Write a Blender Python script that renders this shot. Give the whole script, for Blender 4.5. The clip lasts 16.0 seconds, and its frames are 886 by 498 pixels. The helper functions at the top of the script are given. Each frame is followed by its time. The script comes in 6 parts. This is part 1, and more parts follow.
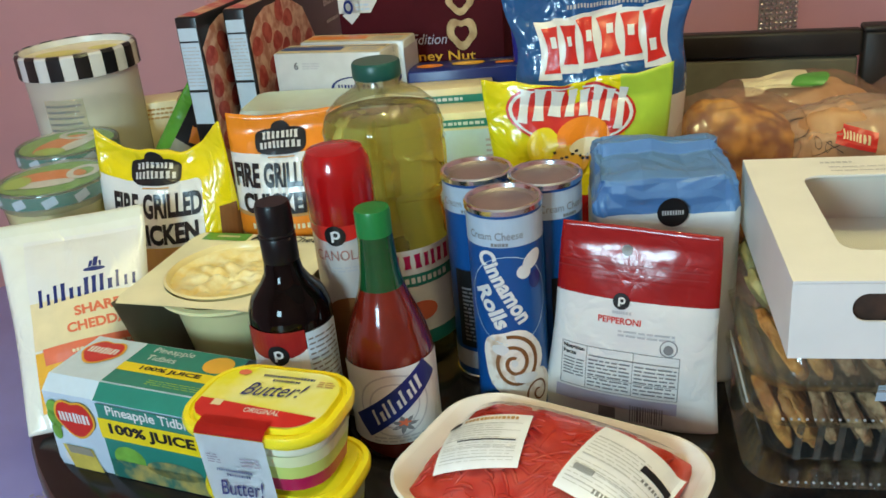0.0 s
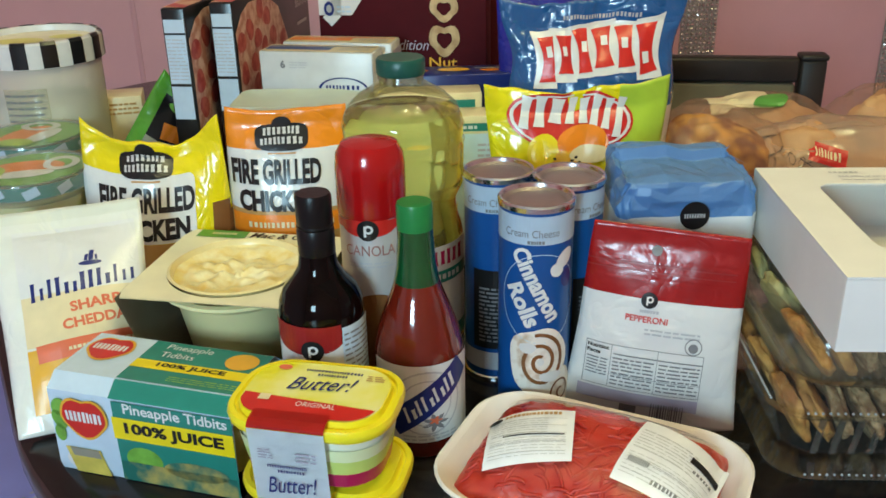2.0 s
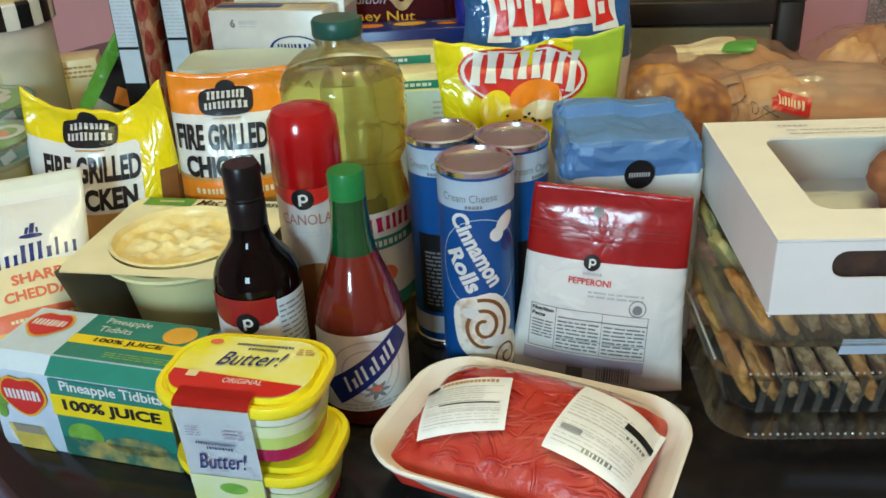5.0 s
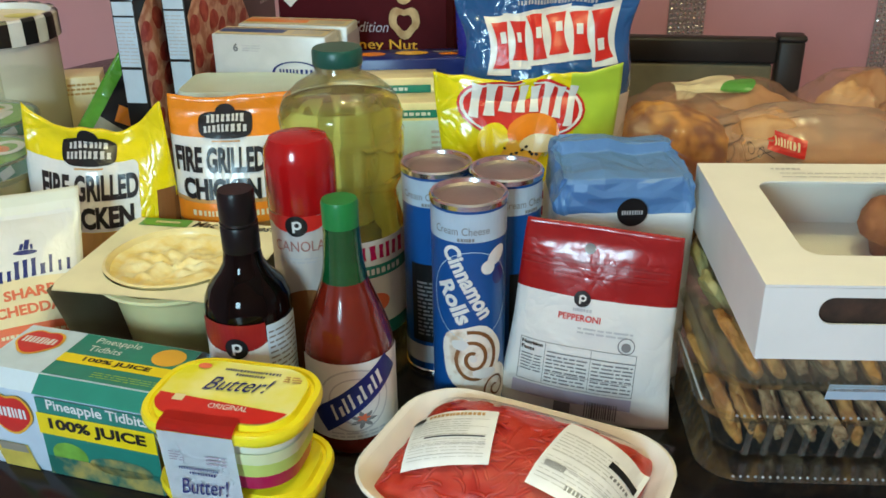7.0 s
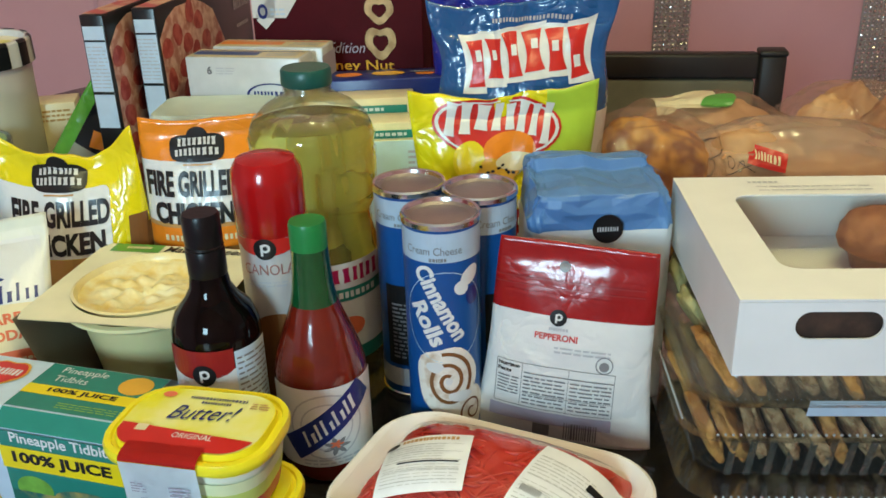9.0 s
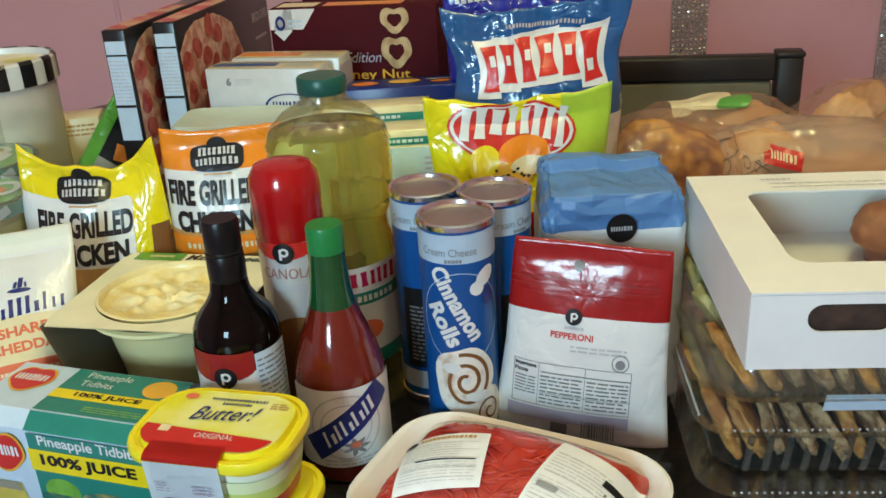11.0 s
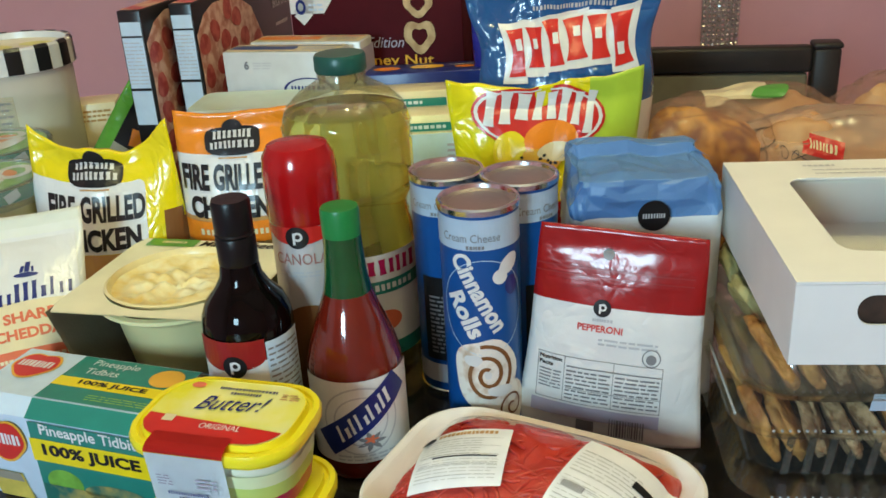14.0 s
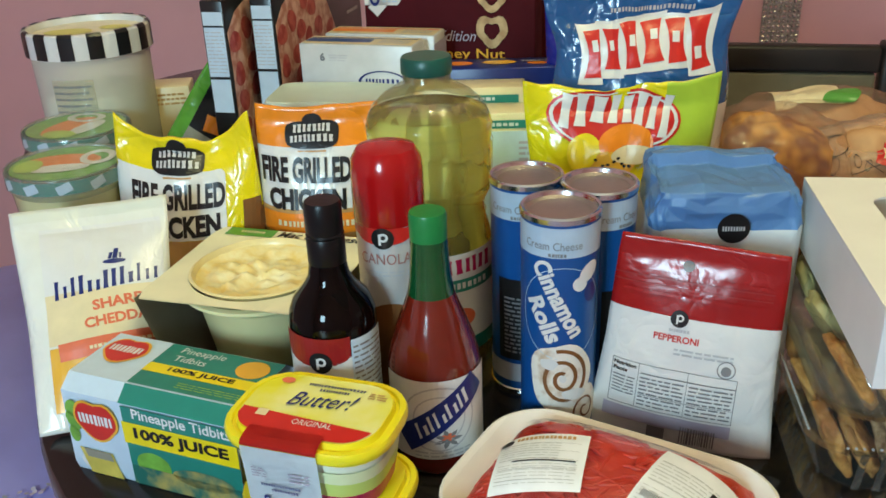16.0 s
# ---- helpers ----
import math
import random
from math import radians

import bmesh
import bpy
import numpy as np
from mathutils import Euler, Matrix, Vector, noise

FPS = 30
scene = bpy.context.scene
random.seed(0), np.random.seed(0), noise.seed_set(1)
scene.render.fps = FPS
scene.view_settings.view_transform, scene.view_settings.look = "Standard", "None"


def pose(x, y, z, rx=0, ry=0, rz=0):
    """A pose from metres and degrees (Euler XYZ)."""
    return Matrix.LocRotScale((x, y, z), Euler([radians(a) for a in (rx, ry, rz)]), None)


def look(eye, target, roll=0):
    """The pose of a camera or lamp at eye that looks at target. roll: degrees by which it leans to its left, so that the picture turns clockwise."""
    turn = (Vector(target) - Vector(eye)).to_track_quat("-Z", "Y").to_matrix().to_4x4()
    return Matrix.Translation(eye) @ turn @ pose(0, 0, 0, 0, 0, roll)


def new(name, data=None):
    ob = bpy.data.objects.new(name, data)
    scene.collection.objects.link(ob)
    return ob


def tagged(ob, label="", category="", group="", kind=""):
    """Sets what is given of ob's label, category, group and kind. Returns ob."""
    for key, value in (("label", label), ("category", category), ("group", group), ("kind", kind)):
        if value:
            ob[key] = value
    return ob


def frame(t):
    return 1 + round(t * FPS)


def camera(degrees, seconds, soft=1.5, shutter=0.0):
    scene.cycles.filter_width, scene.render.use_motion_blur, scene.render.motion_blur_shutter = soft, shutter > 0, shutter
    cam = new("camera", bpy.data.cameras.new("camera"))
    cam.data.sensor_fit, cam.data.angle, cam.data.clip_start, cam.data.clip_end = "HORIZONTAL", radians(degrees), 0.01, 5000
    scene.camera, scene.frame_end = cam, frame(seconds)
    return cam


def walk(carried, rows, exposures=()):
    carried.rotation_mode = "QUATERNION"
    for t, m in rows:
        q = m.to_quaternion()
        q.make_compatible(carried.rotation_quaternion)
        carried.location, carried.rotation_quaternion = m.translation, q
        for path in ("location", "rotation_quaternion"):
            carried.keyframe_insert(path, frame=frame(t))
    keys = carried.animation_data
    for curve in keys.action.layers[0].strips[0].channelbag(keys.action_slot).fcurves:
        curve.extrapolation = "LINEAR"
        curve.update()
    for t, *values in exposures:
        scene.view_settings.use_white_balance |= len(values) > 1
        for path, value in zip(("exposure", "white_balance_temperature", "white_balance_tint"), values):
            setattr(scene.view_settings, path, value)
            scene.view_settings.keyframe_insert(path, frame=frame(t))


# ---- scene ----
cam = camera(52.0, 16.0, soft=1.6)
PATH = [
    (0, (0.01, -0.007, 1.209), (-0.081, 1.813, 0.386), -5.6),
    (0.5, (-0.05, -0.02, 1.21), (-0.014, 1.824, 0.436), -4.1),
    (1, (-0.106, -0.027, 1.208), (-0.031, 1.818, 0.438), -2.8),
    (1.5, (-0.112, -0.026, 1.206), (0.007, 1.828, 0.465), -2.0),
    (2, (-0.111, -0.008, 1.197), (0.058, 1.819, 0.403), -1.2),
    (2.5, (-0.1, -0.001, 1.191), (0.066, 1.8, 0.336), -1.1),
    (3, (-0.093, 0.005, 1.185), (0.063, 1.793, 0.304), -1.2),
    (3.5, (-0.075, 0.002, 1.194), (0.061, 1.774, 0.276), -1.9),
    (4, (-0.055, -0.005, 1.195), (0.079, 1.78, 0.304), -2.8),
    (4.2, (-0.058, 0.0, 1.201), (0.082, 1.776, 0.292), -3.1),
    (6.3, (-0.05, 0.006, 1.21), (0.104, 1.797, 0.335), -1.9),
    (6.5, (-0.053, 0.006, 1.212), (0.098, 1.801, 0.343), -1.7),
    (7, (-0.049, 0.004, 1.213), (0.102, 1.804, 0.354), -0.9),
    (7.5, (-0.041, 0.008, 1.215), (0.118, 1.816, 0.373), -0.9),
    (8, (-0.046, 0.009, 1.208), (0.126, 1.822, 0.381), -0.7),
    (8.5, (-0.041, 0.008, 1.209), (0.116, 1.822, 0.38), -2.2),
    (9, (-0.03, 0.014, 1.206), (0.134, 1.833, 0.39), -1.8),
    (9.2, (-0.025, 0.013, 1.202), (0.151, 1.831, 0.386), -1.9),
    (11.3, (-0.024, 0.001, 1.203), (0.067, 1.84, 0.42), -3.8),
    (11.5, (-0.023, 0.001, 1.209), (0.052, 1.843, 0.433), -3.8),
    (12, (-0.019, 0.009, 1.207), (0.073, 1.859, 0.453), -3.4),
    (12.5, (-0.042, 0.01, 1.19), (0.102, 1.858, 0.439), -1.0),
    (13, (-0.035, 0.025, 1.19), (0.11, 1.872, 0.437), -1.3),
    (13.5, (-0.02, 0.032, 1.189), (0.086, 1.88, 0.432), -2.7),
    (14, (-0.022, 0.03, 1.178), (0.04, 1.868, 0.392), -3.4),
    (14.5, (-0.031, 0.028, 1.189), (0.017, 1.858, 0.384), -2.6),
    (15, (-0.029, 0.04, 1.176), (0.011, 1.863, 0.356), -2.8),
    (15.5, (-0.041, 0.041, 1.183), (-0.035, 1.851, 0.333), -4.7),
    (16, (-0.057, 0.027, 1.206), (-0.074, 1.845, 0.372), -2.3),
]
EXPOSURE = -0.20
walk(cam, [(t, look(eye, target, roll)) for t, eye, target, roll in PATH], exposures=[(0.0, EXPOSURE), (16.0, EXPOSURE)])

# ---- world and lights ----
TABLE = 0.75
world = bpy.data.worlds.new("world")
scene.world = world
world.use_nodes = True
wn = world.node_tree
sky = wn.nodes.new("ShaderNodeTexSky")
sky.sky_type, sky.sun_disc = "NISHITA", False
sky.sun_elevation, sky.sun_rotation = radians(35), radians(200)
wn.links.new(sky.outputs[0], wn.nodes["Background"].inputs[0])
wn.nodes["Background"].inputs[1].default_value = 0.06


def area(name, m, sx, sy, watts, colour):
    d = bpy.data.lights.new(name, "AREA")
    d.shape, d.size, d.size_y, d.energy, d.color = "RECTANGLE", sx, sy, watts, colour
    ob = new(name, d)
    ob.matrix_world = m
    return ob


# daylight through the window behind the camera, and the warm ceiling fixture
area("window_light", look((-0.75, -1.03, 1.44), (0.0, 0.9, 0.8)), 0.36, 0.44, 30, (0.52, 0.84, 1.0))
BULBS = [(0.02, 0.42, 2.16), (0.36, 0.34, 2.16), (0.38, 0.60, 2.16)]
for bx, by, bz in BULBS:
    d = bpy.data.lights.new("bulb_light", "POINT")
    d.energy, d.color, d.shadow_soft_size = 8.6, (1.0, 0.96, 0.43), 0.03
    new("bulb_light", d).location = (bx, by, bz - 0.07)

# ---- materials ----
def mat(name, colour, rough=0.5, metal=0.0, var=0.10, scale=30.0, bump=0.05, bscale=250.0, coat=0.0, trans=0.0, ior=1.45, sss=0.0):
    m = bpy.data.materials.new(name)
    m.use_nodes = True
    nt = m.node_tree
    b = nt.nodes["Principled BSDF"]
    tc = nt.nodes.new("ShaderNodeTexCoord")
    n1 = nt.nodes.new("ShaderNodeTexNoise")
    n1.inputs["Scale"].default_value, n1.inputs["Detail"].default_value = scale, 5
    nt.links.new(tc.outputs["Object"], n1.inputs["Vector"])
    hsv = nt.nodes.new("ShaderNodeHueSaturation")
    hsv.inputs["Color"].default_value = (*colour, 1)
    mr = nt.nodes.new("ShaderNodeMapRange")
    mr.inputs[1].default_value, mr.inputs[2].default_value = 0.25, 0.75
    mr.inputs[3].default_value, mr.inputs[4].default_value = 1 - var, 1 + var
    nt.links.new(n1.outputs[0], mr.inputs[0])
    nt.links.new(mr.outputs[0], hsv.inputs["Value"])
    nt.links.new(hsv.outputs[0], b.inputs["Base Color"])
    b.inputs["Roughness"].default_value, b.inputs["Metallic"].default_value = rough, metal
    b.inputs["Coat Weight"].default_value, b.inputs["Coat Roughness"].default_value = coat, 0.08
    b.inputs["Transmission Weight"].default_value, b.inputs["IOR"].default_value = trans, ior
    if sss:
        b.inputs["Subsurface Weight"].default_value = sss
        b.inputs["Subsurface Radius"].default_value = (0.01, 0.006, 0.004)
    if bump:
        n2 = nt.nodes.new("ShaderNodeTexNoise")
        n2.inputs["Scale"].default_value, n2.inputs["Detail"].default_value = bscale, 4
        nt.links.new(tc.outputs["Object"], n2.inputs["Vector"])
        bp = nt.nodes.new("ShaderNodeBump")
        bp.inputs["Strength"].default_value, bp.inputs["Distance"].default_value = bump, 0.002
        nt.links.new(n2.outputs[0], bp.inputs["Height"])
        nt.links.new(bp.outputs[0], b.inputs["Normal"])
    return m


def film_mat(name, tint, gloss=0.35, haze=0.0, haze_colour=(0.8, 0.8, 0.8), bump=0.3, bscale=60.0):
    """Thin clear plastic: mostly see-through, with a glossy sheen and an optional milky haze."""
    m = bpy.data.materials.new(name)
    m.use_nodes = True
    nt = m.node_tree
    nt.nodes.remove(nt.nodes["Principled BSDF"])
    out = nt.nodes["Material Output"]
    tr, gl, df = nt.nodes.new("ShaderNodeBsdfTransparent"), nt.nodes.new("ShaderNodeBsdfGlossy"), nt.nodes.new("ShaderNodeBsdfDiffuse")
    tr.inputs[0].default_value = (*tint, 1)
    gl.inputs["Roughness"].default_value = 0.12
    df.inputs[0].default_value = (*haze_colour, 1)
    lw = nt.nodes.new("ShaderNodeLayerWeight")
    lw.inputs[0].default_value = 0.25
    mul = nt.nodes.new("ShaderNodeMath")
    mul.operation, mul.inputs[1].default_value = "MULTIPLY_ADD", gloss
    mul.inputs[2].default_value = 0.03
    nt.links.new(lw.outputs["Fresnel"], mul.inputs[0])
    m1, m2 = nt.nodes.new("ShaderNodeMixShader"), nt.nodes.new("ShaderNodeMixShader")
    m1.inputs[0].default_value = haze
    nt.links.new(tr.outputs[0], m1.inputs[1])
    nt.links.new(df.outputs[0], m1.inputs[2])
    nt.links.new(mul.outputs[0], m2.inputs[0])
    nt.links.new(m1.outputs[0], m2.inputs[1])
    nt.links.new(gl.outputs[0], m2.inputs[2])
    nt.links.new(m2.outputs[0], out.inputs[0])
    tc, n2, bp = nt.nodes.new("ShaderNodeTexCoord"), nt.nodes.new("ShaderNodeTexNoise"), nt.nodes.new("ShaderNodeBump")
    n2.inputs["Scale"].default_value = bscale
    bp.inputs["Strength"].default_value, bp.inputs["Distance"].default_value = bump, 0.004
    nt.links.new(tc.outputs["Object"], n2.inputs["Vector"])
    nt.links.new(n2.outputs[0], bp.inputs["Height"])
    nt.links.new(bp.outputs[0], gl.inputs["Normal"])
    return m


def bag_mat(name, colour, rough=0.22, var=0.08, crease=0.55, scale=26.0, coat=0.5):
    """Printed plastic film with sharp creases and fine crinkles."""
    m = mat(name, colour, rough, var=var, bump=0.0, coat=coat)
    nt = m.node_tree
    b = nt.nodes["Principled BSDF"]
    tc = next(n for n in nt.nodes if n.type == "TEX_COORD")
    vo, ns, ab, ad, bp = (nt.nodes.new("ShaderNodeTexNoise"), nt.nodes.new("ShaderNodeTexNoise"), nt.nodes.new("ShaderNodeMath"), nt.nodes.new("ShaderNodeMath"), nt.nodes.new("ShaderNodeBump"))
    vo.inputs["Scale"].default_value, vo.inputs["Detail"].default_value, vo.inputs["Distortion"].default_value = scale, 2.0, 0.8
    ns.inputs["Scale"].default_value, ns.inputs["Detail"].default_value = scale * 4.5, 3.0
    ab.operation, ab.inputs[1].default_value, ab.inputs[2].default_value = "PINGPONG", 0.25, 0.0
    ad.operation, ad.inputs[1].default_value = "MULTIPLY_ADD", 0.10
    for n in (vo, ns):
        nt.links.new(tc.outputs["Object"], n.inputs["Vector"])
    nt.links.new(vo.outputs[0], ab.inputs[0])
    nt.links.new(ns.outputs[0], ad.inputs[0])
    nt.links.new(ab.outputs[0], ad.inputs[2])
    bp.inputs["Strength"].default_value, bp.inputs["Distance"].default_value = crease, 0.010
    nt.links.new(ad.outputs[0], bp.inputs["Height"])
    nt.links.new(bp.outputs[0], b.inputs["Normal"])
    nt.links.new(bp.outputs[0], b.inputs["Coat Normal"])
    return m


def two_tone(name, c1, c2, scale, lo=0.4, hi=0.6, rough=0.6, bump=0.4, bscale=120.0, coat=0.0, sss=0.0):
    """Mottled surface that blends two colours by noise: bread, meat, pasta."""
    m = mat(name, c1, rough, bump=bump, bscale=bscale, coat=coat, sss=sss)
    nt = m.node_tree
    b = nt.nodes["Principled BSDF"]
    tc = next(n for n in nt.nodes if n.type == "TEX_COORD")
    n = nt.nodes.new("ShaderNodeTexNoise")
    n.inputs["Scale"].default_value, n.inputs["Detail"].default_value = scale, 6
    nt.links.new(tc.outputs["Object"], n.inputs["Vector"])
    r = nt.nodes.new("ShaderNodeValToRGB")
    r.color_ramp.elements[0].position, r.color_ramp.elements[1].position = lo, hi
    r.color_ramp.elements[0].color, r.color_ramp.elements[1].color = (*c1, 1), (*c2, 1)
    nt.links.new(n.outputs[0], r.inputs[0])
    nt.links.new(r.outputs[0], b.inputs["Base Color"])
    return m


def print_mat(name, colour, rough=0.28):
    return mat(name, colour, rough, var=0.06, scale=60, bump=0.04)


WHITE, BLACK = print_mat("print_white", (0.73, 0.73, 0.71)), print_mat("print_black", (0.012, 0.012, 0.013))
RED, DKRED = print_mat("print_red", (0.62, 0.025, 0.018)), print_mat("print_dark_red", (0.30, 0.015, 0.015))
ORANGE, YELLOW = print_mat("print_orange", (0.85, 0.24, 0.015)), print_mat("print_yellow", (0.85, 0.66, 0.01))
NAVY, BLUE = print_mat("print_navy", (0.012, 0.025, 0.16)), print_mat("print_blue", (0.006, 0.078, 0.29))
TEAL, GREEN = print_mat("print_teal", (0.02, 0.22, 0.17)), print_mat("print_green", (0.10, 0.32, 0.05))
GREY, LGREY = print_mat("print_grey", (0.22, 0.22, 0.23)), print_mat("print_light_grey", (0.50, 0.50, 0.52))
SKY, CREAM = print_mat("print_pale_blue", (0.56, 0.69, 0.80)), print_mat("print_cream", (0.78, 0.66, 0.40))
CORAL, AMBER = print_mat("print_coral", (0.75, 0.17, 0.08)), print_mat("print_amber", (0.80, 0.42, 0.04))
LEMON, BROWN = print_mat("print_lemon", (0.80, 0.78, 0.15)), print_mat("print_brown", (0.22, 0.09, 0.03))
MAROON, LIME = mat("print_maroon", (0.060, 0.004, 0.008), 0.7, var=0.08, scale=50, bump=0.04, ior=1.22), print_mat("print_lime", (0.42, 0.60, 0.05))
LILAC, TAN = print_mat("print_lilac", (0.45, 0.42, 0.52)), print_mat("print_tan", (0.55, 0.30, 0.10))
MAGENTA = print_mat("print_magenta", (0.45, 0.01, 0.08))

PALE = print_mat("print_pale_grey", (0.60, 0.60, 0.60))
table_mat = mat("black_lacquer", (0.012, 0.010, 0.010), 0.16, var=0.3, scale=14, bump=0.03, bscale=90)
wall_mat = mat("mauve_wall_paint", (0.75, 0.43, 0.465), 0.6, var=0.05, scale=5, bump=0.12, bscale=160)
floor_mat = mat("pale_floor", (0.55, 0.53, 0.66), 0.35, var=0.08, scale=4, bump=0.04)
ceil_mat = mat("ceiling_paint", (0.75, 0.72, 0.68), 0.8, var=0.03, scale=6)
black_wood = mat("black_wood", (0.020, 0.016, 0.013), 0.48, var=0.3, scale=20, bump=0.06)
pad_mat = mat("olive_upholstery", (0.17, 0.16, 0.105), 0.7, var=0.12, scale=40, bump=0.2, bscale=500)
metal_mat = mat("tin_metal", (0.68, 0.71, 0.74), 0.20, 1.0, var=0.1, bump=0.05)
can_lid_mat = mat("dull_tin", (0.41, 0.35, 0.33), 0.34, 0.85, var=0.15, bump=0.15)
gem_mat = mat("crystal_silver", (0.66, 0.64, 0.58), 0.22, 0.9, var=0.3, scale=200, bump=0.0)
mesh_silver = mat("silver_mesh", (0.52, 0.48, 0.45), 0.40, 0.5, var=0.3, scale=300, bump=0.3)
dark_plastic = mat("black_plastic", (0.007, 0.006, 0.007), 0.32, bump=0.08, ior=1.32)
soy_glass = mat("dark_sauce_glass", (0.003, 0.002, 0.002), 0.04, var=0.1, bump=0.0, ior=1.28)
hot_mat = mat("red_sauce_glass", (0.145, 0.012, 0.005), 0.08, var=0.18, scale=25, bump=0.0, coat=1.0, sss=0.15)
green_seal = mat("green_shrink_seal", (0.004, 0.065, 0.018), 0.20, var=0.25, bump=0.5, bscale=70, coat=0.8)
green_cap = mat("green_cap", (0.012, 0.20, 0.05), 0.32, bump=0.05)
dkgreen_cap = mat("dark_green_cap", (0.008, 0.085, 0.065), 0.35, bump=0.05)
red_cap = mat("red_plastic_cap", (0.40, 0.006, 0.007), 0.16, var=0.05, bump=0.02, coat=0.3)
oil_mat = mat("golden_oil", (1.0, 0.85, 0.20), 0.02, var=0.0, bump=0.05, bscale=60, trans=0.92, ior=1.22, coat=0.5)
clear_mat = film_mat("clear_plastic", (0.97, 0.97, 0.95), 0.6, bump=0.1)
shoulder_mat = film_mat("oil_film_plastic", (0.98, 0.97, 0.89), 0.6, haze=0.05, haze_colour=(0.65, 0.60, 0.30), bump=0.1)
clam_mat = film_mat("clamshell_plastic", (0.96, 0.96, 0.94), 0.5, haze=0.02, haze_colour=(0.8, 0.8, 0.75), bump=0.3, bscale=45)
rib_plastic = film_mat("ribbed_plastic", (0.94, 0.94, 0.92), 0.8, haze=0.05, haze_colour=(0.80, 0.74, 0.62), bump=0.6, bscale=90)
upper_film = film_mat("upper_lid_plastic", (0.90, 0.89, 0.84), 0.22, haze=0.16, haze_colour=(0.40, 0.36, 0.26), bump=0.6, bscale=50)
wrap_mat = film_mat("cling_film", (0.97, 0.96, 0.95), 0.9, bump=0.8, bscale=28)
bread_film = film_mat("bread_bag_film", (0.95, 0.88, 0.78), 0.60, haze=0.36, haze_colour=(0.78, 0.55, 0.38), bump=1.4, bscale=22)
jar_film = film_mat("frosted_tub", (0.94, 0.93, 0.84), 0.55, haze=0.22, haze_colour=(0.74, 0.74, 0.60), bump=0.1)
tray_mat = mat("white_foam_tray", (0.82, 0.77, 0.73), 0.55, var=0.04, bump=0.12, bscale=400)
beef_mat = two_tone("ground_beef", (0.52, 0.028, 0.016), (0.68, 0.09, 0.055), 60, 0.35, 0.75, 0.34, 0.5, 180, sss=0.1)
yellow_lid = mat("yellow_lid_plastic", (0.88, 0.74, 0.02), 0.30, var=0.04, bump=0.03, sss=0.1)
tub_mat = mat("pale_green_tub", (0.78, 0.80, 0.62), 0.30, var=0.08, bump=0.03)
card_in = mat("grey_cardboard", (0.27, 0.25, 0.19), 0.8, var=0.08, bump=0.15, bscale=400)
card_top = mat("cream_card", (0.86, 0.80, 0.55), 0.42, var=0.06, bump=0.05)
bowl_mat = mat("cream_bowl", (0.90, 0.82, 0.44), 0.32, var=0.04, bump=0.02, sss=0.15)
pasta_mat = two_tone("cheese_pasta", (0.86, 0.64, 0.20), (0.95, 0.87, 0.54), 55, 0.35, 0.65, 0.30, 0.5, 90, coat=0.4)
bag_white = bag_mat("white_bag_film", (0.75, 0.75, 0.73), 0.28, 0.04, 0.30, 26, 0.4)
bag_yellow = bag_mat("yellow_bag_film", (0.85, 0.68, 0.005), 0.24)
bag_orange = bag_mat("orange_bag_film", (0.86, 0.26, 0.01), 0.28, 0.06, 0.35)
bag_red = bag_mat("red_bag_film", (0.33, 0.010, 0.010), 0.24, 0.12, 0.17, 34, 0.2)
bag_blue = bag_mat("blue_bag_film", (0.013, 0.098, 0.29), 0.20, 0.12, 0.7)
bag_royal = bag_mat("royal_blue_bag_film", (0.010, 0.022, 0.30), 0.16, 0.15, 0.8)
bag_lime = bag_mat("lime_bag_film", (0.80, 0.70, 0.008), 0.22, 0.1, 0.65)
bag_green = bag_mat("green_bag_film", (0.10, 0.34, 0.03), 0.26, 0.2, 0.6)
bag_pale = bag_mat("pale_bag_film", (0.80, 0.81, 0.74), 0.26, 0.05, 0.4)
paper_blue = mat("blue_paper", (0.10, 0.225, 0.47), 0.38, var=0.10, scale=22, bump=0.5, bscale=44)
paper_white = mat("white_paper", (0.74, 0.75, 0.74), 0.55, var=0.05, bump=0.25, bscale=70)
box_white = mat("white_bakery_card", (0.82, 0.81, 0.77), 0.50, var=0.03, bump=0.06)
cookie_mat = two_tone("baked_cookie", (0.22, 0.12, 0.05), (0.52, 0.35, 0.18), 110, 0.38, 0.60, 0.85, 1.0, 260)
dark_cookie = two_tone("golden_cookie", (0.34, 0.13, 0.03), (0.66, 0.34, 0.09), 60, 0.34, 0.62, 0.7, 1.0, 190)
yellow_cookie = two_tone("yellow_tinted_cookie", (0.40, 0.32, 0.10), (0.62, 0.52, 0.22), 40, 0.35, 0.65, 0.7, 0.6, 120)
muffin_mat = two_tone("muffin_crust", (0.22, 0.07, 0.02), (0.42, 0.17, 0.06), 60, 0.35, 0.65, 0.8, 0.9, 120)
bread_mat = two_tone("bread_crust", (0.44, 0.19, 0.07), (0.70, 0.41, 0.19), 14, 0.35, 0.7, 0.6, 0.3, 60)
cheese_bread = two_tone("cheese_topped_bread", (0.20, 0.055, 0.022), (0.66, 0.31, 0.06), 34, 0.42, 0.64, 0.7, 1.0, 70)
pizza_mat = two_tone("printed_pizza", (0.62, 0.36, 0.20), (0.48, 0.05, 0.04), 26, 0.46, 0.54, 0.35, 0.0)
leaf_print = mat("leaf_print", (0.18, 0.42, 0.06), 0.35, var=0.3, scale=80)
cupfruit = mat("fruit_in_cup", (0.62, 0.50, 0.10), 0.25, var=0.2, scale=60, coat=0.5)
satin = mat("lavender_satin", (0.42, 0.42, 0.84), 0.45, var=0.08, scale=10, bump=0.1)
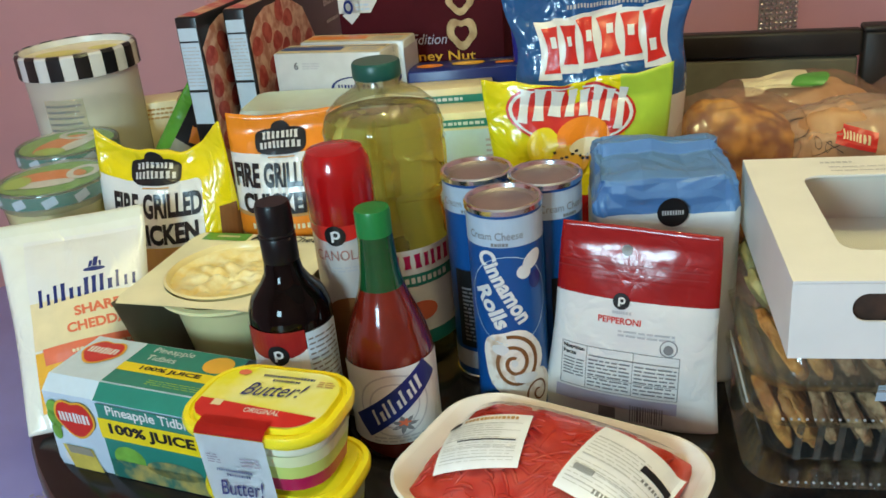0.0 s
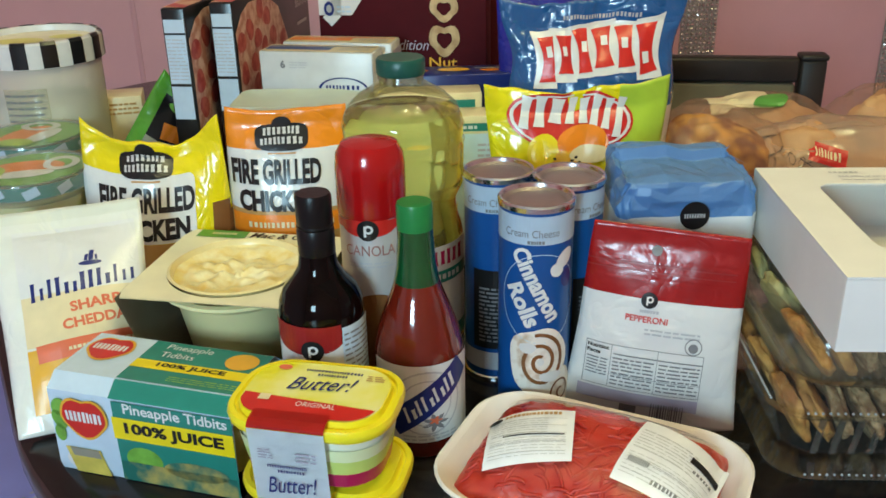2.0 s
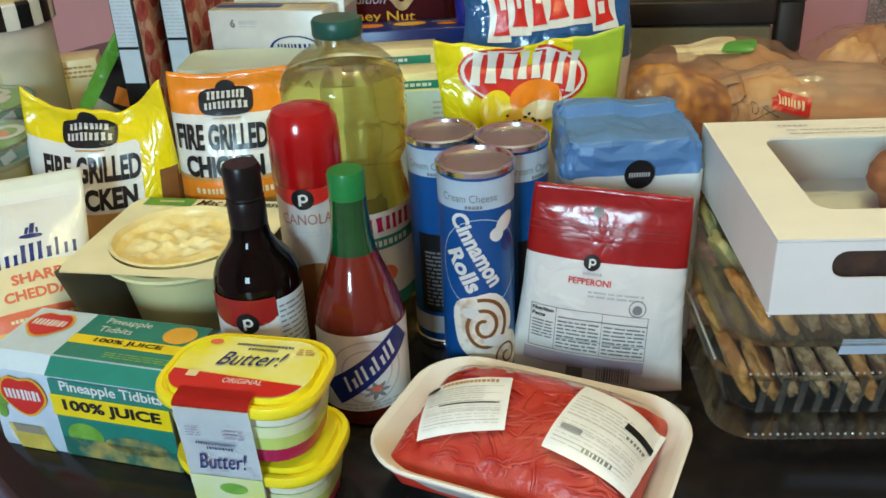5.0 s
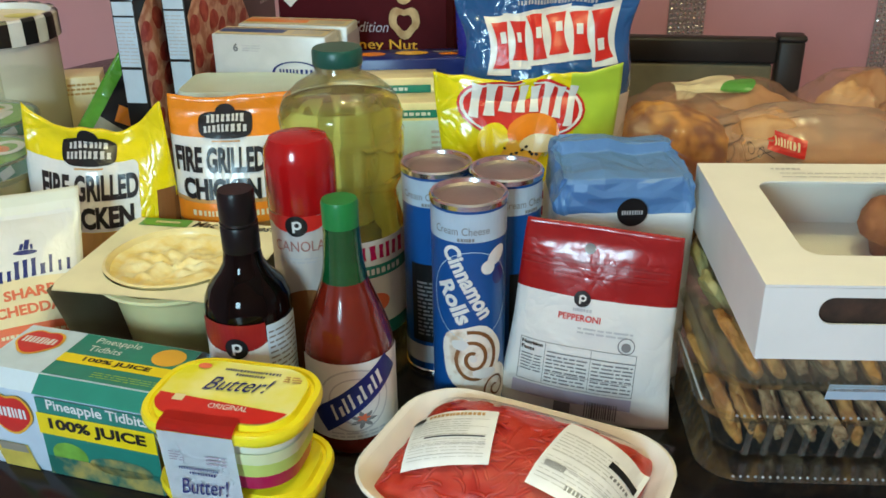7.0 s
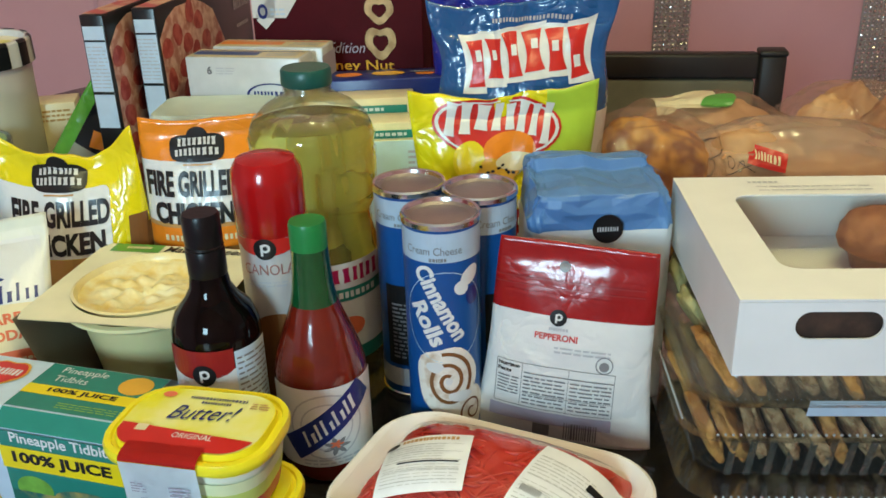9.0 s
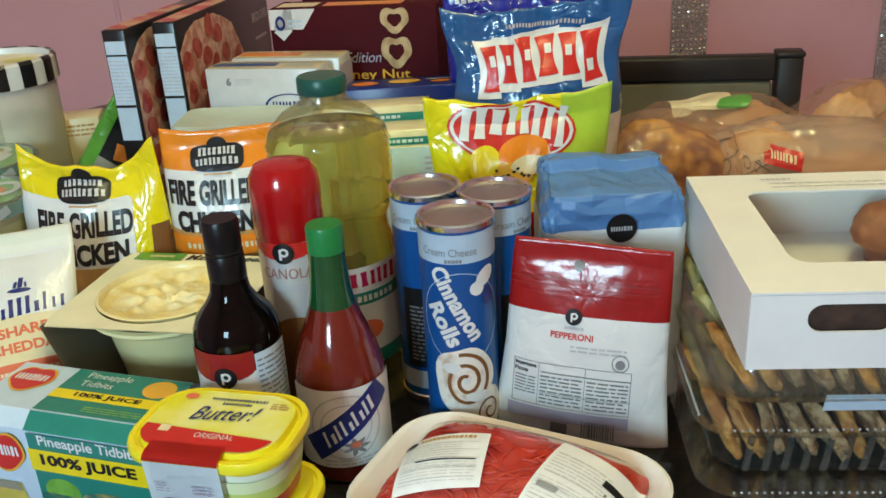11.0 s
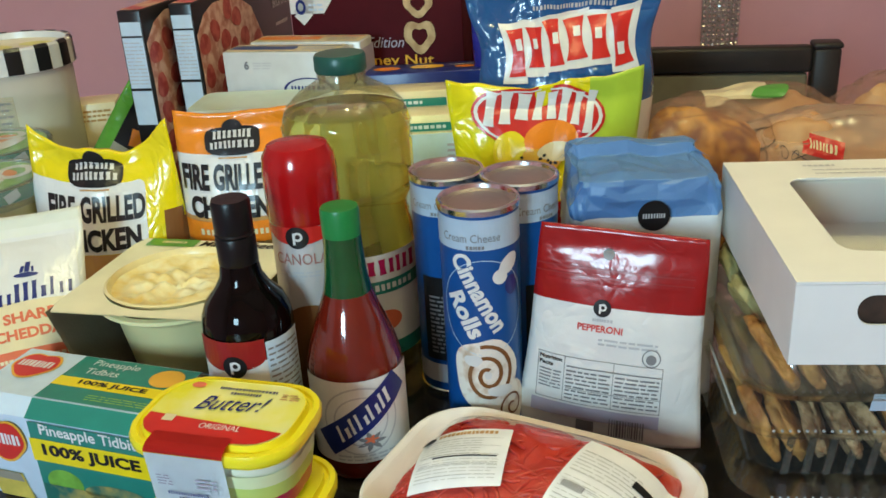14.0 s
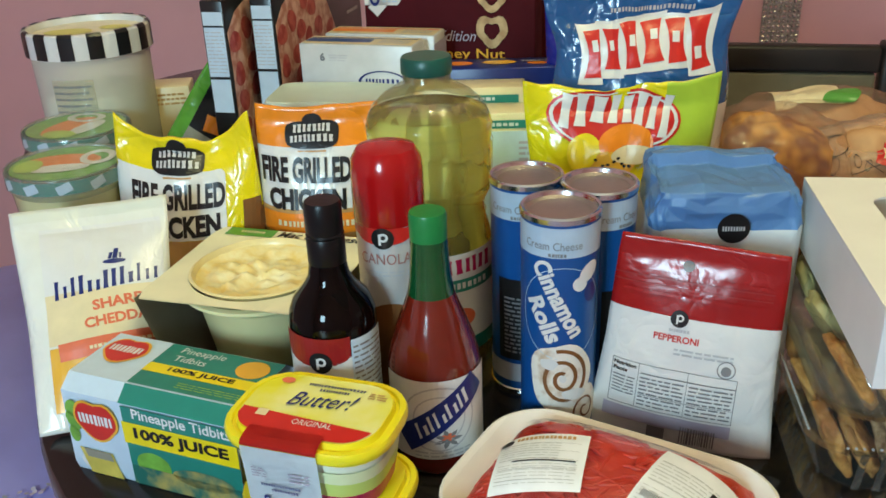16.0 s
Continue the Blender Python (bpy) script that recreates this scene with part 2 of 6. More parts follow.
bulb_mat = bpy.data.materials.new("lit_bulb")
bulb_mat.use_nodes = True
bulb_mat.node_tree.nodes["Principled BSDF"].inputs["Emission Color"].default_value = (1.0, 0.82, 0.58, 1)
bulb_mat.node_tree.nodes["Principled BSDF"].inputs["Emission Strength"].default_value = 25.0

nub_mat = mat("clear_plastic_nub", (0.85, 0.85, 0.82), 0.06, var=0.0, bump=0.0, trans=0.5, coat=1.0)
card_pale = print_mat("print_ice_blue", (0.84, 0.91, 0.96))
lid_lemon = two_tone("print_lid_yellow", (0.80, 0.73, 0.02), (0.84, 0.82, 0.45), 16, 0.4, 0.65, 0.3, 0.0)
grain_mat = bag_mat("clear_grey_film", (0.30, 0.29, 0.20), 0.3, 0.25, 0.5)
fruit_photo = two_tone("printed_fruit_photo", (0.02, 0.14, 0.11), (0.42, 0.34, 0.10), 45, 0.42, 0.62, 0.3, 0.0)
card_glow = two_tone("print_pale_green", (0.70, 0.78, 0.55), (0.66, 0.76, 0.20), 28, 0.35, 0.7, 0.3, 0.0)
# near-black brown for the block added behind the bakery box slot
slot_dark = two_tone("slot_dark_brown", (0.030, 0.016, 0.010), (0.075, 0.036, 0.020), 60, 0.35, 0.65, 0.8, 0.8, 120)
rim_tan = print_mat("print_pale_tan", (0.82, 0.68, 0.34))
window_film = film_mat("window_film", (0.99, 0.99, 0.98), 0.12, bump=0.15, bscale=30)
tub_haze = film_mat("milky_tub", (0.96, 0.95, 0.88), 0.5, haze=0.52, haze_colour=(0.90, 0.89, 0.76), bump=0.1)
lid_haze = film_mat("hazy_lid", (0.97, 0.97, 0.95), 0.6, haze=0.14, haze_colour=(0.80, 0.80, 0.74), bump=0.15)
pale_cream = mat("pale_cream", (0.88, 0.84, 0.64), 0.5, var=0.12, scale=40)
roll_photo = two_tone("printed_roll", (0.52, 0.36, 0.22), (0.84, 0.79, 0.70), 55, 0.30, 0.46, 0.3, 0.0)
frosted = mat("frosted_plastic", (0.52, 0.58, 0.49), 0.35, var=0.05, bump=0.04, sss=0.1)


# ---- building helpers ----
def part(name, bm, material, parent, label=""):
    me = bpy.data.meshes.new(name)
    bm.normal_update()
    bm.to_mesh(me)
    bm.free()
    for m in (material if isinstance(material, (list, tuple)) else [material]):
        me.materials.append(m)
    ob = new(name, me)
    ob.parent = parent
    return tagged(ob, label)


def thing(name, label, category, x, y, z=0.0, yaw=0.0, group="", rx=0.0, ry=0.0):
    ob = new(name)
    ob.empty_display_size = 0.02
    ob.matrix_world = pose(x, y, TABLE + z, rx, ry, yaw)
    return tagged(ob, label, category, group)


def smooth(bm, angle=40):
    for f in bm.faces:
        f.smooth = True
    for e in bm.edges:
        if len(e.link_faces) == 2 and e.calc_face_angle(0) > radians(angle):
            e.smooth = False
    return bm


def lathe(profile, n=40, squash=1.0):
    """A turned body round z from (radius, height) pairs, closed where the radius is 0."""
    bm = bmesh.new()
    rings = []
    for r, z in profile:
        if r < 1e-6:
            rings.append([bm.verts.new((0, 0, z))])
        else:
            rings.append([bm.verts.new((r * math.cos(2 * math.pi * i / n), squash * r * math.sin(2 * math.pi * i / n), z)) for i in range(n)])
    for a, b in zip(rings, rings[1:]):
        for i in range(n):
            j = (i + 1) % n
            if len(a) == 1 and len(b) == 1:
                continue
            if len(a) == 1:
                bm.faces.new((a[0], b[j], b[i]))
            elif len(b) == 1:
                bm.faces.new((a[i], a[j], b[0]))
            else:
                bm.faces.new((a[i], a[j], b[j], b[i]))
    bmesh.ops.recalc_face_normals(bm, faces=bm.faces)
    return smooth(bm)


def rbox(sx, sy, sz, bevel=0.003, seg=2, at=(0, 0, 0)):
    """A box with eased edges; at is the middle of its underside."""
    bm = bmesh.new()
    bmesh.ops.create_cube(bm, size=1)
    bmesh.ops.transform(bm, matrix=Matrix.Translation((at[0], at[1], at[2] + sz / 2)) @ Matrix.Diagonal((sx, sy, sz, 1)), verts=bm.verts)
    if bevel:
        bmesh.ops.bevel(bm, geom=bm.edges[:], offset=bevel, segments=seg, affect="EDGES", profile=0.5)
    return smooth(bm, 50)


def outline(sx, sy, r, n=6):
    """A rounded rectangle as a list of points, counter-clockwise."""
    pts = []
    for cx, cy, a0 in ((sx / 2 - r, sy / 2 - r, 0), (-sx / 2 + r, sy / 2 - r, 90), (-sx / 2 + r, -sy / 2 + r, 180), (sx / 2 - r, -sy / 2 + r, 270)):
        for i in range(n + 1):
            a = radians(a0 + 90 * i / n)
            pts.append((cx + r * math.cos(a), cy + r * math.sin(a)))
    return pts


def loft(sections, cap=(True, True)):
    """Skins rings of points that all have the same count."""
    bm = bmesh.new()
    rings = [[bm.verts.new(p) for p in s] for s in sections]
    n = len(rings[0])
    for a, b in zip(rings, rings[1:]):
        for i in range(n):
            bm.faces.new((a[i], a[(i + 1) % n], b[(i + 1) % n], b[i]))
    if cap[0]:
        bm.faces.new(rings[0][::-1])
    if cap[1]:
        bm.faces.new(rings[-1])
    bmesh.ops.recalc_face_normals(bm, faces=bm.faces)
    return smooth(bm, 35)


def trayform(levels, n=6, cap=(True, False)):
    """Rounded-rectangle rings, given as (sx, sy, corner radius, z)."""
    return loft([[(x, y, z) for x, y in outline(sx, sy, r, n)] for sx, sy, r, z in levels], cap)


def join(*bms):
    out = bmesh.new()
    for b in bms:
        me = bpy.data.meshes.new("tmp")
        b.to_mesh(me)
        out.from_mesh(me)
        bpy.data.meshes.remove(me)
        b.free()
    return out


def moved(bm, m):
    bmesh.ops.transform(bm, matrix=m, verts=bm.verts)
    return bm


STEP = 0.004


class Art:
    """Flat print in metres on a sheet (x to the right, y up), laid later over a surface."""

    def __init__(self):
        self.bm = bmesh.new()

    def rect(self, x0, y0, x1, y1, turn=0.0, skew=0.0, flare=0.0):
        nx, ny = max(1, math.ceil((x1 - x0) / STEP)), max(1, math.ceil((y1 - y0) / STEP))
        cx, cy, c, s = (x0 + x1) / 2, (y0 + y1) / 2, math.cos(radians(turn)), math.sin(radians(turn))
        rows = []
        for j in range(ny + 1):
            row = []
            for i in range(nx + 1):
                dx, dy = x0 + (x1 - x0) * i / nx - cx, y0 + (y1 - y0) * j / ny - cy
                dx = dx * (1 - flare + flare * abs(2 * j / ny - 1) ** 2) + skew * dy
                row.append(self.bm.verts.new((cx + c * dx - s * dy, cy + s * dx + c * dy, 0)))
            rows.append(row)
        for j in range(ny):
            for i in range(nx):
                self.bm.faces.new((rows[j][i], rows[j][i + 1], rows[j + 1][i + 1], rows[j + 1][i]))
        return self

    def ell(self, cx, cy, rx, ry, shape=None, turn=0.0, hole=0.0):
        """An ellipse, or, by shape(angle), a blob or a ring (hole: its inner share)."""
        n, m = 28, max(2, math.ceil(max(rx, ry) / STEP))
        c, s = math.cos(radians(turn)), math.sin(radians(turn))
        rings = []
        for k in range(m + 1):
            q = hole + (1 - hole) * k / m
            if q == 0:
                rings.append([self.bm.verts.new((cx, cy, 0))])
                continue
            ring = []
            for i in range(n):
                a = 2 * math.pi * i / n
                g = shape(a) if shape else 1.0
                dx, dy = q * g * rx * math.cos(a), q * g * ry * math.sin(a)
                ring.append(self.bm.verts.new((cx + c * dx - s * dy, cy + s * dx + c * dy, 0)))
            rings.append(ring)
        for a, b in zip(rings, rings[1:]):
            for i in range(n):
                j = (i + 1) % n
                self.bm.faces.new((a[0], b[i], b[j]) if len(a) == 1 else (a[i], b[i], b[j], a[j]))
        return self

    def text(self, body, x, y, size, turn=0.0, bold=0.0, wide=1.0, shear=0.0, align="CENTER"):
        cu = bpy.data.curves.new("lettering", "FONT")
        cu.body, cu.size, cu.align_x, cu.align_y, cu.offset, cu.shear = body, size, align, "CENTER", bold, shear
        cu.resolution_u = 3
        ob = bpy.data.objects.new("lettering", cu)
        me = bpy.data.meshes.new_from_object(ob)
        me.transform(Matrix.Translation((x, y, 0)) @ Matrix.Rotation(radians(turn), 4, "Z") @ Matrix.Diagonal((wide, 1, 1, 1)))
        self.bm.from_mesh(me)
        bpy.data.objects.remove(ob)
        bpy.data.curves.remove(cu)
        bpy.data.meshes.remove(me)
        return self

    def fitted(self, body, x0, y0, x1, y1, turn=0.0, bold=0.0, shear=0.0):
        """Lettering scaled to fill a given rectangle."""
        one = Art().text(body, 0, 0, 0.02, bold=bold, shear=shear)
        xs, ys = [v.co.x for v in one.bm.verts], [v.co.y for v in one.bm.verts]
        ax, bx, ay, by = min(xs), max(xs), min(ys), max(ys)
        m = Matrix.Translation(((x0 + x1) / 2, (y0 + y1) / 2, 0)) @ Matrix.Rotation(radians(turn), 4, "Z") @ Matrix.Diagonal(((x1 - x0) / (bx - ax), (y1 - y0) / (by - ay), 1, 1)) @ Matrix.Translation((-(ax + bx) / 2, -(ay + by) / 2, 0))
        moved(one.bm, m)
        me = bpy.data.meshes.new("tmp")
        one.bm.to_mesh(me)
        self.bm.from_mesh(me)
        bpy.data.meshes.remove(me)
        one.bm.free()
        return self

    def bars(self, x0, x1, y, h, n, seed=1, gap=0.25, turn=0.0, arch=0.0, skew=0.0):
        """A row of n plain upright blocks in place of a name."""
        rnd = random.Random(seed)
        ws = [rnd.uniform(0.7, 1.3) for _ in range(n)]
        unit, x = (x1 - x0) / sum(ws), x0
        c, s, xm = math.cos(radians(turn)), math.sin(radians(turn)), (x0 + x1) / 2
        for w in ws:
            a, b = x + unit * w * gap / 2, x + unit * w * (1 - gap / 2)
            mid, hh = (a + b) / 2 - xm, h * rnd.uniform(0.85, 1.0)
            yy = y + arch * (1 - (2 * mid / (x1 - x0)) ** 2)
            px, py = xm + c * mid - s * (yy - y), y + s * mid + c * (yy - y)
            self.rect(px - (b - a) / 2, py - hh / 2, px + (b - a) / 2, py + hh / 2, turn, skew)
            x += unit * w
        return self

    def ribbon(self, pts, width):
        """A strip of even width along a line of points."""
        prev = None
        for i, (x, y) in enumerate(pts):
            (ax, ay), (bx, by) = pts[max(i - 1, 0)], pts[min(i + 1, len(pts) - 1)]
            n = math.hypot(bx - ax, by - ay)
            ox, oy = -(by - ay) / n * width / 2, (bx - ax) / n * width / 2
            row = (self.bm.verts.new((x + ox, y + oy, 0)), self.bm.verts.new((x - ox, y - oy, 0)))
            if prev:
                self.bm.faces.new((prev[0], prev[1], row[1], row[0]))
            prev = row
        return self

    def lines(self, x0, y0, x1, y1, rows, seed=1, fill=0.45):
        """Rows of small print, too small to read."""
        rnd = random.Random(seed)
        p = (y1 - y0) / rows
        for i in range(rows):
            y, x = y0 + p * (i + 0.5), x0
            while x < x1 - 0.002:
                w = min(rnd.uniform(0.003, 0.012), x1 - x)
                self.rect(x, y - p * fill / 2, x + w, y + p * fill / 2)
                x += w + 0.0015
        return self

    def border(self, x0, y0, x1, y1, t):
        return self.rect(x0, y0, x1, y0 + t).rect(x0, y1 - t, x1, y1).rect(x0, y0 + t, x0 + t, y1 - t).rect(x1 - t, y0 + t, x1, y1 - t)

    def lay(self, surface, off=0.0005):
        """Bends the print over surface(x, y), which gives a point; off: how far it stands proud."""
        bm = self.bm
        long = [e for e in bm.edges if e.calc_length() > 1.6 * STEP]
        for _ in range(2):
            if long:
                bmesh.ops.subdivide_edges(bm, edges=long, cuts=1)
                bmesh.ops.triangulate(bm, faces=[f for f in bm.faces if len(f.verts) > 4])
            long = [e for e in bm.edges if e.calc_length() > 1.6 * STEP]
        e = 0.0008
        for v in bm.verts:
            x, y = v.co.x, v.co.y
            p = surface(x, y)
            nrm = (surface(x + e, y) - surface(x - e, y)).cross(surface(x, y + e) - surface(x, y - e))
            v.co = p + off * (nrm.normalized() if nrm.length else Vector((0, -1, 0)))
        return bm


def blocks(name, material, parent, surface, off, x0, x1, y, h, n, seed=1, gap=0.25, turn=0.0, arch=0.0, skew=0.0, label="", notch=None, flare=0.0, grow=0.0):
    """Like Art.bars, but each block is a part of its own; notch: material of a small cut in each."""
    rnd = random.Random(seed)
    ws = [rnd.uniform(0.75, 1.25) for _ in range(n)]
    unit, x = (x1 - x0) / sum(ws), x0
    c, s, xm = math.cos(radians(turn)), math.sin(radians(turn)), (x0 + x1) / 2
    for w in ws:
        a, b = x + unit * w * gap / 2, x + unit * w * (1 - gap / 2)
        mid, hh = (a + b) / 2 - xm, h * rnd.uniform(0.84, 1.0)
        yy = arch * (1 - (2 * mid / (x1 - x0)) ** 2)
        hh += grow * (2 * mid / (x1 - x0)) ** 2 * h
        px, py, q = xm + c * mid - s * yy, y + s * mid + c * yy, b - a
        ob = part(name, Art().rect(px - q / 2, py - hh / 2, px + q / 2, py + hh / 2, turn + rnd.uniform(-4, 4), skew, flare).lay(surface, off), material, parent, label)
        if notch:
            dx, dy = rnd.choice((-0.06, 0.0, 0.06)) * q, rnd.choice((-0.16, 0.12, 0.2)) * hh
            part("notch", Art().rect(px + dx - q * 0.14, py + dy - hh * 0.14, px + dx + q * 0.2, py + dy + hh * 0.10, turn, skew).lay(surface, off + 0.0005), notch, ob)
        x += unit * w


def stroke_row(name, material, parent, surface, off, x0, x1, y, h, n, seed=1, turn=0.0, skew=0.3, weight=0.5, label=""):
    """A slanting row of plain strokes on one base line, some taller, each a part of its own."""
    rnd = random.Random(seed)
    c, s, xm, p = math.cos(radians(turn)), math.sin(radians(turn)), (x0 + x1) / 2, (x1 - x0) / n
    for i in range(n):
        tall = 1.0 if i == 0 or rnd.random() < 0.3 else rnd.uniform(0.55, 0.66)
        mid, lift, w = x0 + p * (i + 0.5) - xm, h * (tall - 1) / 2, p * weight * rnd.uniform(0.8, 1.3)
        px, py = xm + c * mid - s * lift, y + s * mid + c * lift
        part(name, Art().rect(px - w / 2, py - h * tall / 2, px + w / 2, py + h * tall / 2, turn, skew, 0.2).lay(surface, off), material, parent, label)


def wall_xz(y, z0=0.0, x0=0.0):
    """A flat upright face that looks towards -y."""
    return lambda a, b: Vector((x0 + a, y, z0 + b))


def wall_left(x, z0=0.0, y0=0.0):
    return lambda a, b: Vector((x, y0 - a, z0 + b))


def wall_right(x, z0=0.0, y0=0.0):
    return lambda a, b: Vector((x, y0 + a, z0 + b))


def top_xy(z, x0=0.0, y0=0.0):
    return lambda a, b: Vector((x0 + a, y0 + b, z))


def round_face(r, z0=0.0, turn=0.0, bend=None):
    """The face of a turned body; bend(height) gives its radius where it is not straight."""
    t = radians(turn)

    def f(a, b):
        q = bend(b) if bend else r
        return Vector((q * math.sin(a / r + t), -q * math.cos(a / r + t), z0 + b))
    return f


def bag_face(w_bot, w_top, h, d, seal=0.08, foot=0.55, wrinkle=0.0012, seed=0, ear=0.0, lean=0.0, puff=2.4, fat=0.35, wave=0.0, rag=0.0, tip=0.0, waist=0.0, side=1):
    """The front (side 1) or back (side -1) sheet of a filled pouch, over x from the middle and height y."""
    def f(a, b):
        v = min(max(b / h, 0.0), 1.0)
        w = w_bot + (w_top - w_bot) * v
        u = min(max(2 * a / w, -1.0), 1.0)
        k = 1 - seal
        if v >= k:
            up = 0.0
        elif v < fat:
            up = foot + (1 - foot) * math.sin(0.5 * math.pi * v / fat)
        else:
            up = math.cos(0.5 * math.pi * (v - fat) / (k - fat)) ** 0.8
        th = 0.5 * d * up * max(0.0, 1 - abs(u) ** puff) ** 0.7 + 0.0006
        p = Vector((a * 18 + seed * 7.3, b * 18, 3.1 * seed + side))
        edge = max(0.0, 1 - u * u) ** 0.5
        cr = wrinkle * (noise.noise(p) * 1.6 + noise.noise(p * 2.7) * 0.8 + 0.8 * abs(noise.noise(Vector((a * 60 + seed, b * 9, seed)))))
        sw = wave * v * v * noise.noise(Vector((a * 14, seed * 3.3, 0.5)))
        x = u * w / 2 * (1 - 0.05 * up * (1 - abs(v - 0.5)) - waist * math.exp(-((v - 0.80) / 0.10) ** 2))
        drop = tip * u * v ** 5 + rag * v ** 6 * (noise.noise(Vector((a * 22, seed * 1.7, 4))) + 0.5 * noise.noise(Vector((a * 55, seed, 9))))
        return Vector((x, -side * (th + cr * edge) + lean * v * v + sw, b + drop + ear * abs(u) ** 3 * v ** 5 + 0.15 * wave * v ** 6 * noise.noise(Vector((a * 25, seed, 2)))))
    return f


def bag_body(face_args, zones, materials, parent, name="pouch", label=""):
    """Skins a pouch; zones(x, y, side) picks the material of each cell."""
    w_bot, w_top, h = face_args["w_bot"], face_args["w_top"], face_args["h"]
    nu, nv = math.ceil(max(w_bot, w_top) / 0.0042), math.ceil(h / 0.0042)
    bm = bmesh.new()
    grids = []
    for side in (1, -1):
        f = bag_face(side=side, **face_args)
        g = [[bm.verts.new(f((2 * i / nu - 1) * (w_bot + (w_top - w_bot) * j / nv) / 2, h * j / nv)) for i in range(nu + 1)] for j in range(nv + 1)]
        for j in range(nv):
            for i in range(nu):
                q = (g[j][i], g[j][i + 1], g[j + 1][i + 1], g[j + 1][i])
                fc = bm.faces.new(q if side == 1 else q[::-1])
                fc.material_index = zones(((i + 0.5) / nu * 2 - 1) * (w_bot + (w_top - w_bot) * j / nv) / 2, h * (j + 0.5) / nv, side)
        grids.append(g)
    a, b = grids
    for i in range(nu):
        bm.faces.new((a[0][i + 1], a[0][i], b[0][i], b[0][i + 1])).material_index = zones(0, 0, 1)
        bm.faces.new((a[nv][i], a[nv][i + 1], b[nv][i + 1], b[nv][i])).material_index = zones(0, h, 1)
    for j in range(nv):
        bm.faces.new((a[j][0], a[j + 1][0], b[j + 1][0], b[j][0])).material_index = zones(-w_bot / 2, h * j / nv, 1)
        bm.faces.new((a[j + 1][nu], a[j][nu], b[j][nu], b[j + 1][nu])).material_index = zones(w_bot / 2, h * j / nv, 1)
    for fc in bm.faces:
        fc.smooth = True
    return part(name, bm, materials, parent, label)


def lump(rx, ry, rz, seed, rough=0.08, flat=0.0, sub=4, blunt=1.0):
    """A soft uneven lump, such as a loaf or a muffin top; flat cuts its underside."""
    bm = bmesh.new()
    bmesh.ops.create_icosphere(bm, subdivisions=sub, radius=1)
    for v in bm.verts:
        p = v.co.copy()
        k = 1 + rough * noise.noise(p * 1.7 + Vector((seed * 5.1, seed, 0))) + 0.4 * rough * noise.noise(p * 5 + Vector((0, seed * 3.7, 1)))
        v.co = Vector((p.x * rx * k, p.y * ry * k, max(math.copysign(abs(p.z) ** blunt, p.z) * rz * k, -rz * (1 - flat))))
    return smooth(bm, 80)


# ---- room ----
X0, X1, Y0, Y1, H = -1.75, 2.3, -1.1, 2.4, 2.5
tagged(part("floor", rbox(X1 - X0 + 0.2, Y1 - Y0 + 0.2, 0.1, 0, at=((X0 + X1) / 2, (Y0 + Y1) / 2, -0.1)), floor_mat, None), "pale lavender-grey floor", "floor", kind="structure")
tagged(part("ceiling", rbox(X1 - X0 + 0.2, Y1 - Y0 + 0.2, 0.1, 0, at=((X0 + X1) / 2, (Y0 + Y1) / 2, H)), ceil_mat, None), "plain off-white ceiling", "ceiling", kind="structure")
tagged(part("wall_north", rbox(X1 - X0, 0.1, H, 0, at=((X0 + X1) / 2, Y1 + 0.05, 0)), wall_mat, None), "mauve painted wall behind the table", "wall", kind="structure")
tagged(part("wall_west", rbox(0.1, Y1 - Y0, H, 0, at=(X0 - 0.05, (Y0 + Y1) / 2, 0)), wall_mat, None), "mauve painted side wall", "wall", kind="structure")
tagged(part("wall_east", rbox(0.1, Y1 - Y0, H, 0, at=(X1 + 0.05, (Y0 + Y1) / 2, 0)), wall_mat, None), "mauve painted side wall", "wall", kind="structure")
WX, WZ, WW, WH = -0.75, 1.17, 0.42, 0.54
south = join(rbox(WX - WW / 2 - X0, 0.1, H, 0, at=((X0 + WX - WW / 2) / 2, Y0 - 0.05, 0)),
             rbox(X1 - WX - WW / 2, 0.1, H, 0, at=((X1 + WX + WW / 2) / 2, Y0 - 0.05, 0)),
             rbox(WW, 0.1, WZ, 0, at=(WX, Y0 - 0.05, 0)), rbox(WW, 0.1, H - WZ - WH, 0, at=(WX, Y0 - 0.05, WZ + WH)))
tagged(part("wall_south", south, wall_mat, None), "mauve painted wall with a window", "wall", kind="structure")
win = tagged(new("window_1"), "white framed window letting in daylight", "window", kind="structure")
win.location = (WX, Y0 - 0.05, WZ)
for nm, sx, sz, px, pz in (("window_frame", WW, 0.05, 0, 0), ("window_frame", WW, 0.05, 0, WH - 0.05), ("window_frame", 0.05, WH - 0.1, -WW / 2 + 0.025, 0.05),
                           ("window_frame", 0.05, WH - 0.1, WW / 2 - 0.025, 0.05), ("mullion", 0.04, WH - 0.1, 0, 0.05)):
    part(nm, rbox(sx, 0.06, sz, 0.004, 1, (px, -0.02, pz)), box_white, win)
seam = tagged(part("trim", rbox(0.012, 0.004, H, 0.001, 1, (-0.66, Y1 - 0.001, 0)), wall_mat, None), "painted joint strip on the mauve wall", "trim", kind="structure")


